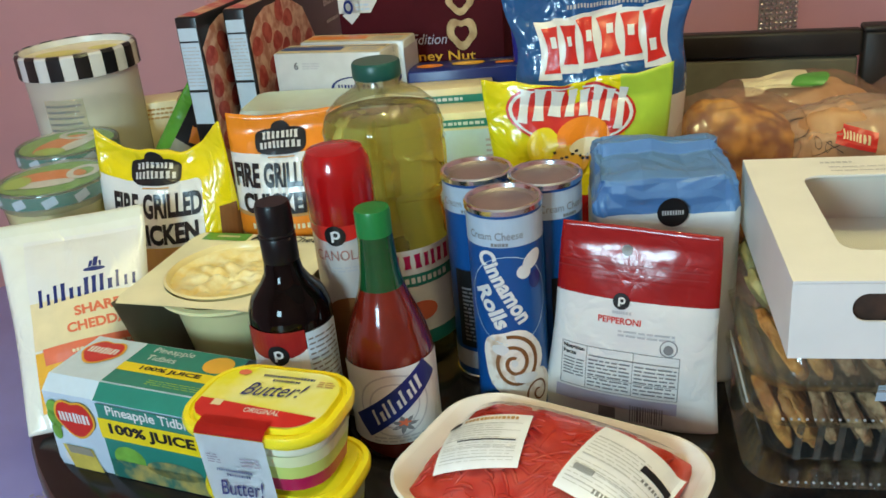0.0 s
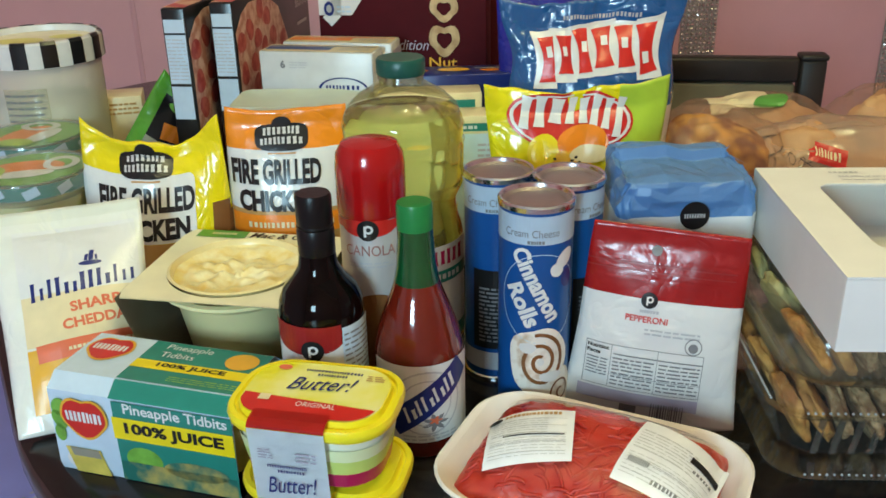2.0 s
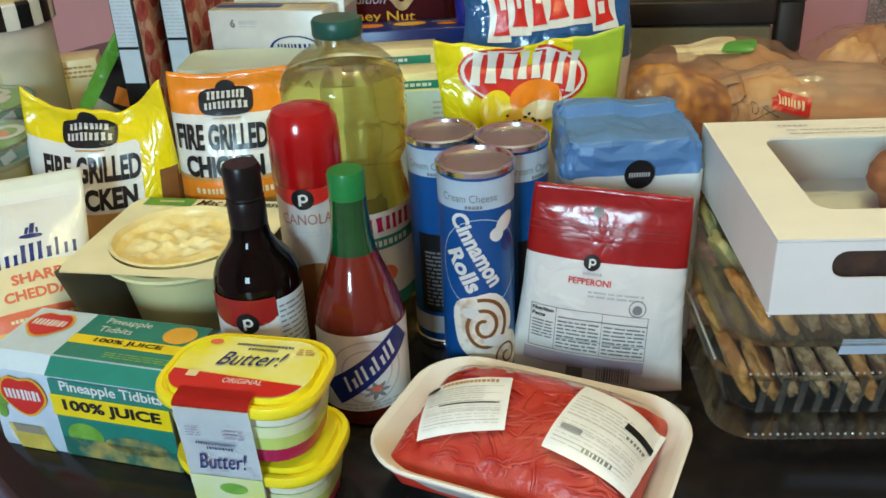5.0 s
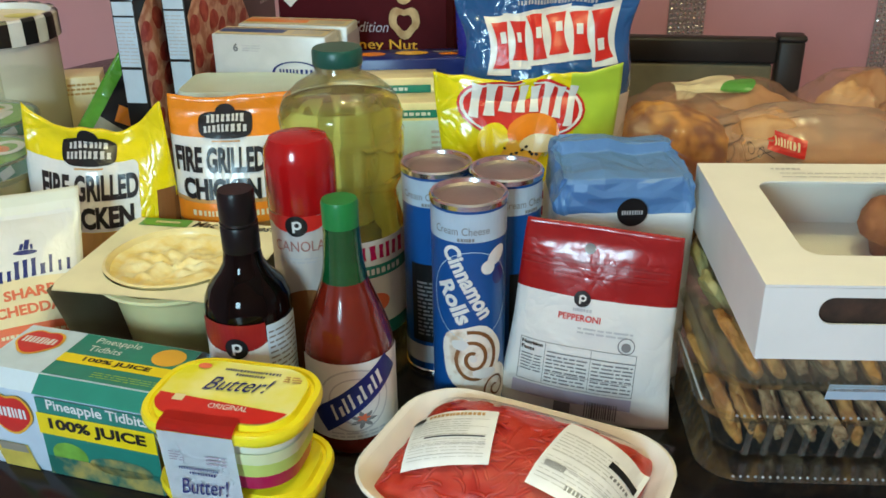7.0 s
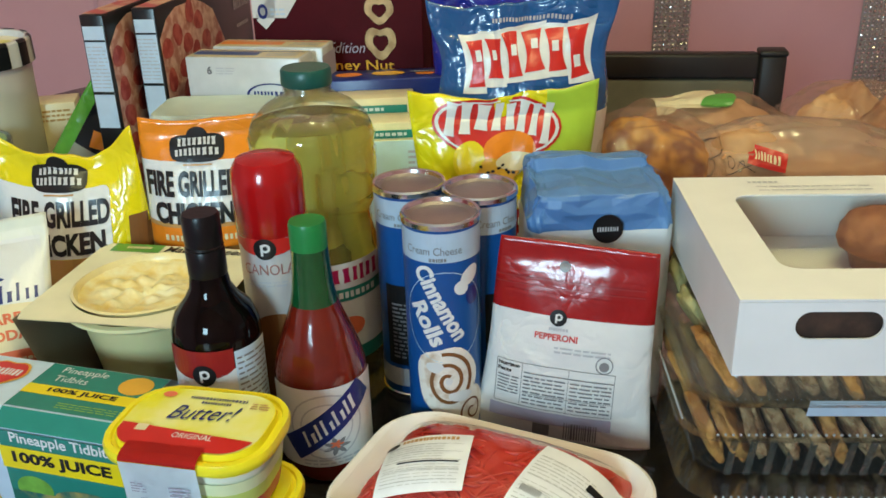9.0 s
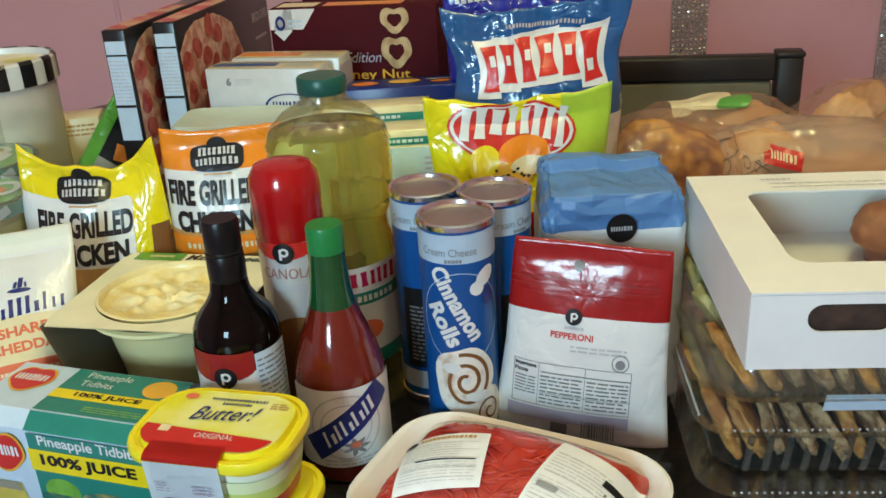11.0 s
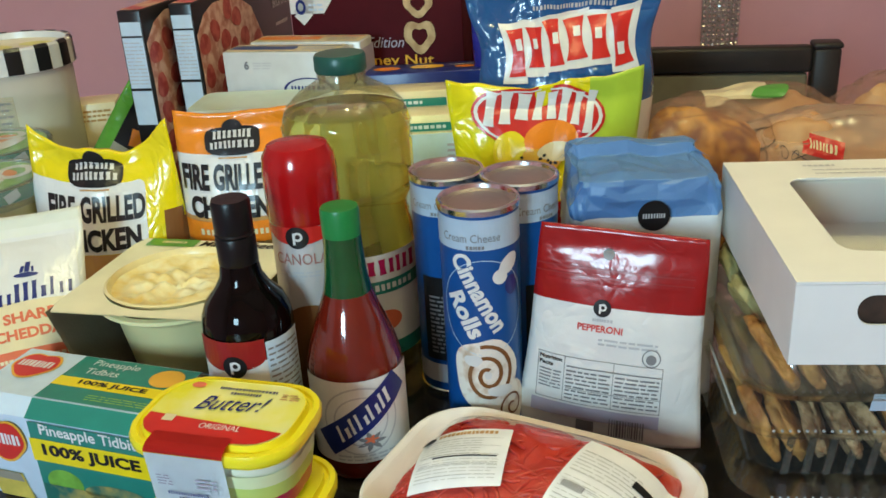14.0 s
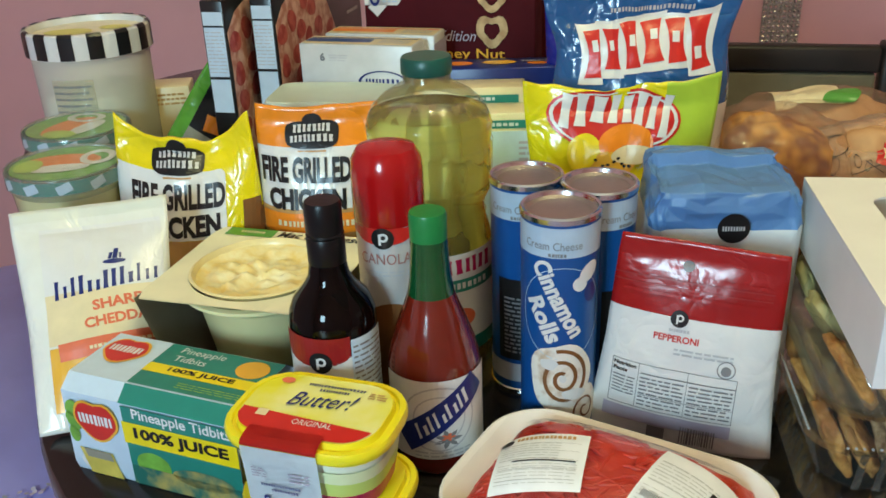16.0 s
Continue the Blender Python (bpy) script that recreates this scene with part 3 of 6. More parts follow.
def crystal_strip(x, w, z0, z1, seed):
    """A rhinestone band fixed to the wall: a silver mesh with faceted stones."""
    s = tagged(new("crystal_strip"), "band of silver rhinestone mesh hanging on the mauve wall", "wall decoration", "rhinestone bands on the wall")
    s.location = (x, Y1, 0)
    part("backing", rbox(w, 0.006, z1 - z0, 0.001, 1, (0, -0.004, z0)), mesh_silver, s)
    rnd = random.Random(seed)
    bm = bmesh.new()
    pitch = 0.0125
    nx, nz = int(w / pitch), int((z1 - z0) / pitch)
    for i in range(nx):
        for j in range(nz):
            r = pitch * 0.46
            m = pose(-w / 2 + (i + 0.5) * w / nx, -0.008, z0 + (j + 0.5) * pitch, rnd.uniform(-28, 28), rnd.uniform(0, 40), rnd.uniform(-28, 28))
            b = [m @ Vector((r * math.cos(k * math.pi / 3), 0, r * math.sin(k * math.pi / 3))) for k in range(6)]
            c = [m @ Vector((0.5 * r * math.cos(k * math.pi / 3), -0.6 * r, 0.5 * r * math.sin(k * math.pi / 3))) for k in range(6)]
            vb, vc = [bm.verts.new(p) for p in b], [bm.verts.new(p) for p in c]
            for k in range(6):
                bm.faces.new((vb[k], vb[(k + 1) % 6], vc[(k + 1) % 6], vc[k]))
            bm.faces.new(vc)
    bmesh.ops.recalc_face_normals(bm, faces=bm.faces)
    tagged(part("stone", bm, gem_mat, s), "sparkling faceted stones", kind="stuff")
    return s


crystal_strip(0.815, 0.10, 0.35, 1.7, 3)
crystal_strip(1.40, 0.11, 0.35, 1.7, 4)
crystal_strip(-0.005, 0.10, 1.02, 1.7, 5)

# ---- ceiling fixture ----
lamp = tagged(new("ceiling_lamp"), "three-bulb ceiling lamp with a metal plate, switched on", "lamp")
lamp.location = (0.1, 0.64, H)
part("canopy", lathe([(0, 0), (0.09, 0), (0.09, -0.012), (0.05, -0.03), (0, -0.03)]), metal_mat, lamp)
for bx, by, bz in BULBS:
    dx, dy, dz = bx - 0.1, by - 0.64, bz - H
    arm = moved(rbox(0.012, 0.012, Vector((dx, dy, dz + 0.09)).length, 0.003), Vector((dx, dy, dz + 0.09)).to_track_quat("Z", "Y").to_matrix().to_4x4())
    part("arm", arm, metal_mat, lamp)
    part("socket", moved(lathe([(0, 0.09), (0.018, 0.09), (0.018, 0.03), (0, 0.03)], 20), Matrix.Translation((dx, dy, dz))), metal_mat, lamp)
    part("bulb", moved(lathe([(0.012, 0.03), (0.026, 0.01), (0.03, -0.008), (0.02, -0.028), (0, -0.034)], 20), Matrix.Translation((dx, dy, dz))), bulb_mat, lamp)

# ---- oval table ----
TU, TC, TR, TL = Vector((-0.40, 0.916)), Vector((0.055, 0.912)), 0.53, 0.78
table = tagged(new("dining_table"), "glossy black oval dining table crowded with groceries", "table")
table.matrix_world = pose(TC.x, TC.y, 0, 0, 0, math.degrees(math.atan2(-TU.x, TU.y)))


def stadium(r, z):
    p = [(r * math.cos(a), TL + r * math.sin(a), z) for a in (math.pi * i / 40 for i in range(41))]
    return p + [(r * math.cos(a), r * math.sin(a), z) for a in (math.pi + math.pi * i / 40 for i in range(41))]


part("tabletop", loft([stadium(TR - 0.02, TABLE - 0.045), stadium(TR - 0.004, TABLE - 0.04), stadium(TR, TABLE - 0.03), stadium(TR, TABLE - 0.012), stadium(TR - 0.003, TABLE - 0.004), stadium(TR - 0.012, TABLE)]), table_mat, table)
part("apron", loft([stadium(TR - 0.09, TABLE - 0.13), stadium(TR - 0.09, TABLE - 0.0452)]), black_wood, table)
for px, py in ((-0.3, -0.12), (0.3, -0.12), (-0.3, TL + 0.12), (0.3, TL + 0.12)):
    part("leg", moved(rbox(0.07, 0.07, TABLE - 0.13, 0.006), Matrix.Translation((px, py, 0))), black_wood, table)


# ---- chair behind the table ----
def chair(x, y, yaw):
    c = tagged(new("dining_chair"), "black wooden dining chair with an olive padded back", "chair")
    c.matrix_world = pose(x, y, 0, 0, 0, yaw)
    for sx in (-1, 1):
        part("back_post", join(rbox(0.043, 0.035, 0.872, 0.006, at=(sx * 0.201, 0, 0)), rbox(0.046, 0.039, 0.010, 0.004, at=(sx * 0.201, 0, 0.870))), black_wood, c)
        part("leg", rbox(0.045, 0.045, 0.44, 0.005, at=(sx * 0.2, 0.40, 0)), black_wood, c)
    part("top_rail", rbox(0.36, 0.03, 0.042, 0.006, at=(0, 0, 0.832)), black_wood, c)
    part("lower_rail", rbox(0.36, 0.026, 0.05, 0.005, at=(0, 0, 0.52)), black_wood, c)
    part("back_pad", rbox(0.352, 0.024, 0.259, 0.006, at=(0, 0.002, 0.571)), pad_mat, c, "olive-grey padded back panel")
    part("seat", rbox(0.45, 0.42, 0.06, 0.02, 3, (0, 0.21, 0.44)), pad_mat, c)
    return c


sequin_mat = mat("pale_sequin", (0.75, 0.77, 0.85), 0.25, 0.3, var=0.2, bump=0)
chair(0.463, 1.505, -14)

bench = tagged(new("bench"), "low bench with a pale lavender satin seat and sequins", "bench")
bench.matrix_world = pose(-0.72, 1.25, 0, 0, 0, math.degrees(math.atan2(-TU.x, TU.y)))
part("cushion", rbox(0.34, 1.0, 0.09, 0.03, 3, (0, 0, 0.36)), satin, bench)
for sx in (-1, 1):
    for sy in (-1, 1):
        part("leg", rbox(0.04, 0.04, 0.36, 0.004, at=(sx * 0.13, sy * 0.44, 0)), black_wood, bench)
rnd = random.Random(11)
bm = bmesh.new()
for _ in range(700):
    x, y = rnd.uniform(-0.15, 0.15), rnd.uniform(-0.49, -0.30)
    m = pose(x, y, 0.4525, rnd.uniform(-25, 25), rnd.uniform(-25, 25), 0)
    bm.faces.new([bm.verts.new(m @ Vector((0.0035 * math.cos(k * math.pi / 3), 0.0035 * math.sin(k * math.pi / 3), 0.0015))) for k in range(6)])
tagged(part("sequin", bm, sequin_mat, bench), "scattered silver sequins", kind="stuff")


# ---- groceries, front rows ----
def badge(parent, surface, x, y, r, off=0.0009):
    """A round black store badge with a pale ring and stem."""
    part("badge", Art().ell(x, y, r, r).lay(surface, off), BLACK, parent, "round black badge")
    part("badge_mark", Art().ell(x + r * 0.08, y + r * 0.12, r * 0.42, r * 0.42, hole=0.5).rect(x - r * 0.34, y - r * 0.6, x - r * 0.12, y + r * 0.45).lay(surface, off + 0.0004), WHITE, parent)


# pineapple cups in a printed sleeve
def fruit_cups():
    w, d, h = 0.160, 0.085, 0.084
    t = thing("fruit_cup_pack", "four-cup pineapple pack in a teal and pale blue card sleeve", "fruit cups", -0.2735, 0.634, 0, -22)
    prof = [(-d / 2, 0.0), (-d / 2 - 0.002, 0.008), (-d / 2, h - 0.010), (-d / 2 + 0.012, h), (d / 2 - 0.012, h), (d / 2, h - 0.010), (d / 2, 0.0)]
    part("sleeve", loft([[(x, y, z) for y, z in prof] for x in (-w / 2, w / 2)], (False, False)), [SKY], t)
    fr, tp = wall_xz(-d / 2 - 0.0015), top_xy(h)
    part("teal_panel", Art().rect(-0.022, 0.001, w / 2, h - 0.011).lay(fr), TEAL, t)
    part("teal_top", Art().rect(-0.025, -d / 2 + 0.013, w / 2, d / 2 - 0.013).lay(tp), TEAL, t)
    part("teal_bevel", Art().rect(-0.025, 0, w / 2, 0.0150).lay(lambda a, b: Vector((a, -d / 2 - 0.0004 + b * 0.8, h - 0.0105 + b * 0.68)), 0.0006), TEAL, t)
    part("pale_patch", Art().ell(-0.062, 0.012, 0.010, 0.008).lay(fr, 0.0006), WHITE, t)
    part("leaf_print", Art().ell(-0.0715, 0.060, 0.006, 0.008, turn=-25).ell(-0.0725, 0.048, 0.006, 0.009, turn=25).ell(-0.0735, 0.036, 0.005, 0.008).lay(fr, 0.0006), leaf_print, t)
    for surf, cx, cy, k in ((fr, -0.049, 0.053, 1.05), (tp, -0.056, 0.008, 1.0)):
        bell = lambda a, c, w: math.exp(-((math.degrees(a) % 360 - c) / w) ** 2)
        heart = lambda a: 1.0 - 0.20 * bell(a, 90, 20) + 0.07 * (bell(a, 52, 26) + bell(a, 128, 26)) - 0.08 * (bell(a, 220, 22) + bell(a, 320, 22)) + 0.10 * bell(a, 270, 22)
        part("emblem_border", Art().ell(cx, cy, 0.0205 * k, 0.0175 * k, heart).lay(surf, 0.0008), AMBER, t)
        part("emblem", Art().ell(cx, cy, 0.0185 * k, 0.0155 * k, heart).lay(surf, 0.0011), RED, t, "red emblem with a yellow rim")
        blocks("emblem_bar", WHITE, t, surf, 0.0014, cx - 0.0155 * k, cx + 0.0155 * k, cy + 0.001, 0.0095 * k, 9, 3, gap=0.35)
    part("lettering", Art().fitted("Pineapple Tidbits", -0.012, 0.0605, 0.076, 0.0725, bold=0.0004).lay(fr, 0.0009), WHITE, t)
    part("juice_band", Art().rect(-0.0235, 0.0395, w / 2, 0.0590).lay(fr, 0.0009), YELLOW, t)
    part("juice_lettering", Art().fitted("100% JUICE", -0.013, 0.0430, 0.072, 0.0557, bold=0.0008).lay(fr, 0.0013), BLACK, t)
    part("juice_band", Art().rect(-0.025, -0.012, w / 2, 0.000).lay(tp, 0.0009), YELLOW, t)
    part("juice_lettering", Art().fitted("100% JUICE", -0.004, -0.0095, 0.056, -0.0025, bold=0.0006).lay(tp, 0.0013), BLACK, t)
    part("lettering", Art().text("Pineapple", 0.010, 0.022, 0.011).text("Tidbits", 0.005, 0.010, 0.011).lay(tp, 0.0009), WHITE, t)
    part("fruit_print", Art().ell(0.060, 0.014, 0.014, 0.012).lay(tp, 0.0010), AMBER, t)
    part("small_print", Art().lines(0.015, -0.026, 0.075, -0.018, 3, 1, 0.25).lay(tp, 0.0009), LIME, t)
    part("fruit_print", Art().ell(0.000, 0.022, 0.016, 0.012).lay(fr, 0.0006), leaf_print, t)
    part("cup_print", Art().rect(-0.021, 0.0015, w / 2 - 0.001, 0.019).ell(0.045, 0.019, 0.028, 0.008).lay(fr, 0.0009), fruit_photo, t)
    part("window", Art().rect(-0.068, 0.001, -0.036, 0.024, skew=-0.3).lay(fr, 0.0010), cupfruit, t, "cut-out showing a fruit cup")
    # strip in the grey card colour, painted as shade inside the cut-out
    part("cutout_shade", Art().rect(-0.066, 0.0165, -0.040, 0.024, skew=-0.3).lay(fr, 0.0013), card_in, t, "painted shade along the top of the cut-out")
    for i in range(2):
        for j in range(2):
            part("cup", moved(lathe([(0, 0.003), (0.028, 0.003), (0.035, 0.055), (0.037, 0.058), (0, 0.058)], 24), Matrix.Translation((-0.0385 + i * 0.077, -0.003 + (j - 0.5) * 0.004, 0))) if j == 0 else
                 moved(lathe([(0.030, 0.0585), (0.036, 0.0600), (0.036, 0.0620), (0, 0.0625)], 24), Matrix.Translation((-0.0385 + i * 0.077, 0.002, 0))), cupfruit if j == 0 else metal_mat, t)


fruit_cups()


tub_fade, tub_pale = print_mat("print_fading_lime", (0.56, 0.68, 0.16)), print_mat("print_pale_lime", (0.72, 0.78, 0.44))


# two spread tubs held by one card band
def spread_tub(x, y, z):
    t = thing("spread_tub", "yellow-lidded plastic tub of spread with a printed body", "tub", x, y, z, -18, "stacked spread tubs")
    part("tub", trayform([(0.092, 0.064, 0.024, 0.0), (0.096, 0.067, 0.026, 0.004), (0.106, 0.076, 0.028, 0.042)]), tub_mat, t)
    part("base_band", trayform([(0.0958, 0.0672, 0.026, 0.0012), (0.0995, 0.0710, 0.027, 0.0125)], cap=(False, False)), MAGENTA, t, "magenta band round the base")
    part("green_band", trayform([(0.0995, 0.0710, 0.027, 0.0125), (0.1030, 0.0742, 0.0275, 0.0235)], cap=(False, False)), tub_fade, t)
    part("lid", trayform([(0.112, 0.081, 0.030, 0.0405), (0.1165, 0.0855, 0.032, 0.0430), (0.1175, 0.0865, 0.032, 0.0475), (0.115, 0.084, 0.031, 0.0505), (0.108, 0.077, 0.028, 0.0505),
                          (0.106, 0.075, 0.027, 0.0485), (0.102, 0.071, 0.026, 0.0485), (0.100, 0.069, 0.025, 0.0530)], cap=(True, True)), yellow_lid, t, "yellow snap-on lid")
    part("pale_band", trayform([(0.1030, 0.0742, 0.0275, 0.0235), (0.1054, 0.0764, 0.028, 0.0330)], cap=(False, False)), tub_pale, t)
    return t


spread_tub(-0.146, 0.534, 0.0)
up = spread_tub(-0.150, 0.531, 0.0595)
lid = top_xy(0.0530)
part("lid_card", trayform([(0.0985, 0.0675, 0.0245, 0.05305), (0.0985, 0.0675, 0.0245, 0.0533)]), lid_lemon, up)
swoosh = lambda u, v: Vector((-0.0478 + 0.0945 * u, (-0.0333 + 0.0150 * abs(2 * u - 1) ** 7) * (1 - v) + (-0.0100 - 0.0080 * u) * v, 0.0530))
part("red_swoosh", Art().rect(0, 0, 0.15, 1).rect(0.15, 0, 0.3, 1).rect(0.3, 0, 0.7, 1).rect(0.7, 0, 0.85, 1).rect(0.85, 0, 1, 1).lay(swoosh, 0.0009), RED, up, "red stripe on the lid")
part("lettering", Art().fitted("Butter!", -0.022, -0.001, 0.026, 0.0150, 4, bold=0.0, shear=0.5).lay(lid, 0.0012), NAVY, up)
part("small_print", Art().bars(-0.016, 0.026, 0.0240, 0.0028, 20, 4, gap=0.4).bars(-0.006, 0.016, 0.0190, 0.0028, 11, 6, gap=0.4).lay(lid, 0.0009), NAVY, up)
part("lettering", Art().fitted("ORIGINAL", -0.008, -0.022, 0.020, -0.0165).lay(lid, 0.0013), WHITE, up)
part("seal_print", Art().ell(-0.032, 0.025, 0.005, 0.0035).lay(lid, 0.0010), CORAL, up)
part("seal_print", Art().lines(0.030, 0.016, 0.043, 0.024, 3, 8, 0.4).lay(lid, 0.0010), TAN, up)
part("seal_print", Art().rect(-0.036, -0.018, -0.028, -0.011).lay(lid, 0.0013), CREAM, up)
band = thing("card_band", "pale printed card band wrapped round two stacked tubs", "packaging", -0.150, 0.531, 0, -18)
for nm, tint, prof, words in (("card", card_pale, [(-0.0365, 0.004), (-0.0445, 0.102), (-0.0452, 0.1088)], ""),
                              ("red_flap", RED, [(-0.0452, 0.1092), (-0.0446, 0.1110), (-0.0426, 0.1126), (-0.0390, 0.1138), (-0.0300, 0.1143)], "red strip over the rim")):
    bm = bmesh.new()
    rows = [[bm.verts.new((x, y, z)) for x in (-0.033, 0.020)] for y, z in prof]
    for a, b in zip(rows, rows[1:]):
        bm.faces.new((a[0], a[1], b[1], b[0]))
    bmesh.ops.solidify(bm, geom=bm.faces[:], thickness=-0.0005)
    part(nm, bm, tint, band, words)
bs = lambda a, b: Vector((a - 0.0065, -0.0365 - 0.0085 * b, 0.004 + 0.094 * b))
bf = lambda a, b: bs(a, b / 0.094)
part("green_print", Art().rect(-0.0263, 0.008, 0.0263, 0.046).lay(bf, 0.0006), card_glow, band)
part("red_foot", Art().rect(-0.0262, 0.000, 0.0262, 0.008).lay(bf, 0.0010), RED, band)
part("lettering", Art().fitted("Butter!", -0.017, 0.054, 0.019, 0.068, 4, bold=0.0, shear=0.4).lay(bf, 0.0012), NAVY, band)
part("small_print", Art().bars(-0.015, 0.013, 0.0765, 0.0024, 18, 5, gap=0.4).bars(-0.008, 0.011, 0.0725, 0.0024, 10, 8, gap=0.4).lay(bf, 0.0012), NAVY, band)
part("seal_print", Art().lines(-0.020, 0.082, -0.010, 0.091, 4, 3, 0.35).lay(bf, 0.0012), LILAC, band)
part("seal_print", Art().lines(0.006, 0.081, 0.020, 0.090, 3, 5, 0.4).lay(bf, 0.0012), LILAC, band)
part("leaf_print", Art().ell(0.004, 0.036, 0.010, 0.005).lay(bf, 0.0012), leaf_print, band)
part("small_print", Art().lines(-0.014, 0.014, 0.016, 0.021, 2).lay(bf, 0.0012), TEAL, band)


sticker_white = print_mat("sticker_white", (0.86, 0.86, 0.88))


# ground beef in a foam tray
def beef_tray():
    t = thing("ground_beef_tray", "white foam tray of red ground beef under cling film", "meat tray", 0.044, 0.522, 0, -31)
    part("tray", trayform([(0.150, 0.088, 0.03, 0.0), (0.158, 0.096, 0.034, 0.003), (0.206, 0.142, 0.042, 0.034), (0.216, 0.152, 0.046, 0.0375), (0.217, 0.153, 0.046, 0.0395),
                           (0.213, 0.149, 0.045, 0.0405), (0.200, 0.136, 0.040, 0.036), (0.156, 0.094, 0.032, 0.006)], 8, (True, True)), tray_mat, t, "white foam tray")
    top = lambda x, y: 0.030 + 0.034 * max(0.0, 1 - abs(x / 0.088) ** 3.2) ** 0.6 * max(0.0, 1 - abs(y / 0.060) ** 2.8) ** 0.6
    bm = bmesh.new()
    nx, ny = 56, 40
    g = [[bm.verts.new((x, y, top(x, y) + 0.0022 * noise.noise(Vector((x * 70, y * 70, 1))))) for x in (0.0885 * (2 * i / nx - 1) for i in range(nx + 1))] for y in (0.0605 * (2 * j / ny - 1) for j in range(ny + 1))]
    for j in range(ny):
        for i in range(nx):
            bm.faces.new((g[j][i], g[j][i + 1], g[j + 1][i + 1], g[j + 1][i])).smooth = True
    base = bmesh.ops.extrude_edge_only(bm, edges=[e for e in bm.edges if e.is_boundary])["geom"]
    for v in [q for q in base if isinstance(q, bmesh.types.BMVert)]:
        v.co.x, v.co.y, v.co.z = v.co.x * 0.9, v.co.y * 0.88, 0.008
    meat = part("meat", bm, beef_mat, t, "red ground beef")
    rnd = random.Random(5)
    bm = bmesh.new()
    for k in range(230):
        x, y = rnd.uniform(-0.080, 0.080), rnd.uniform(-0.056, 0.050)
        if y > -0.012 and rnd.random() < 0.72:
            continue
        a, ln, pts = rnd.gauss(0.35, 0.6), rnd.uniform(0.012, 0.030), []
        for q in range(6):
            px, py = x + math.cos(a) * ln * (q / 5 - 0.5), y + math.sin(a) * ln * (q / 5 - 0.5)
            a += rnd.uniform(-0.25, 0.25)
            if abs(px) < 0.086 and abs(py) < 0.0585:
                pts.append((px, py, top(px, py) + 0.0004))
        if len(pts) < 4:
            continue
        prev = None
        for q, (px, py, pz) in enumerate(pts):
            r = 0.0015 * (0.55 if q in (0, len(pts) - 1) else 1)
            d2 = Vector((pts[min(q + 1, len(pts) - 1)][0] - pts[max(q - 1, 0)][0], pts[min(q + 1, len(pts) - 1)][1] - pts[max(q - 1, 0)][1], 0)).normalized()
            sd = Vector((-d2.y, d2.x, 0))
            ring = [bm.verts.new(Vector((px, py, pz)) + sd * r * math.cos(w) + Vector((0, 0, r * math.sin(w)))) for w in (0, 1.05, 2.09, 3.14, 4.19, 5.24)]
            if prev:
                for w in range(6):
                    bm.faces.new((prev[w], prev[(w + 1) % 6], ring[(w + 1) % 6], ring[w])).smooth = True
            prev = ring
    tagged(part("meat_strands", bm, beef_mat, t), "ground strands of beef", kind="stuff")
    bm = bmesh.new()
    wf = lambda x, y: max(0.0415, top(x, y) + 0.0042) if abs(x) < 0.09 and abs(y) < 0.062 else 0.0415
    g = [[bm.verts.new((x, y, wf(x, y) + 0.0006 * noise.noise(Vector((x * 40, y * 40, 5))))) for x in (0.100 * (2 * i / 50 - 1) for i in range(51))] for y in (0.068 * (2 * j / 36 - 1) for j in range(37))]
    for j in range(36):
        for i in range(50):
            bm.faces.new((g[j][i], g[j][i + 1], g[j + 1][i + 1], g[j + 1][i])).smooth = True
    part("cling_film", bm, wrap_mat, t, "taut clear cling film").visible_shadow = False
    cover = lambda a, b: Vector((a, b, wf(a, b) + 0.0006))

    def sticker(cx, cy, w, h, turn, seed, store):
        c, s = math.cos(radians(turn)), math.sin(radians(turn))
        sf = lambda a, b: cover(cx + c * a - s * b, cy + s * a + c * b)
        lab = part("label", Art().rect(-w / 2, -h / 2, w / 2, h / 2).lay(sf, 0.0006), sticker_white, t, "white printed sticker")
        part("small_print", Art().lines(-w * 0.45, -h * 0.05, w * 0.2, h * 0.3, 7, seed, 0.25).lines(-w * 0.45, -h * 0.42, w * 0.42, -h * 0.1, 7, seed + 1, 0.2).lay(sf, 0.0010), PALE, lab)
        for k in range(5):
            part("print_rule", Art().rect(-w * 0.44, h * (0.28 - 0.16 * k), w * (0.12 if k < 2 and store else 0.42), h * (0.285 - 0.16 * k) + 0.0001).lay(sf, 0.0011), LGREY, lab)
        if store:
            part("price_block", Art().rect(w * 0.14, h * 0.14, w * 0.46, h * 0.24).lay(sf, 0.0012), BLACK, lab)
            for x0, x1, py, ph, k in ((0.2, 0.42, 0.05, 0.0035, 6), (-0.42, -0.18, -0.22, 0.006, 12), (-0.1, 0.25, -0.38, 0.004, 8)):
                part("price_print", Art().bars(w * x0, w * x1, h * py, ph, k, k, gap=0.4).lay(sf, 0.0012), GREY, lab)
        else:
            part("header_print", Art().bars(-w * 0.32, w * 0.35, h * 0.40, 0.004, 14, 3).lay(sf, 0.0012), TAN, lab)
            part("badge", Art().ell(-w * 0.43, h * 0.38, 0.005, 0.0035).lay(sf, 0.0012), BLACK, lab)
            part("rule", Art().rect(-w * 0.3, -h * 0.08, w * 0.4, -h * 0.06).lay(sf, 0.0012), BLACK, lab)
    sticker(-0.043, -0.016, 0.062, 0.056, 15, 21, False)
    sticker(0.057, -0.007, 0.062, 0.072, -7, 22, True)


beef_tray()


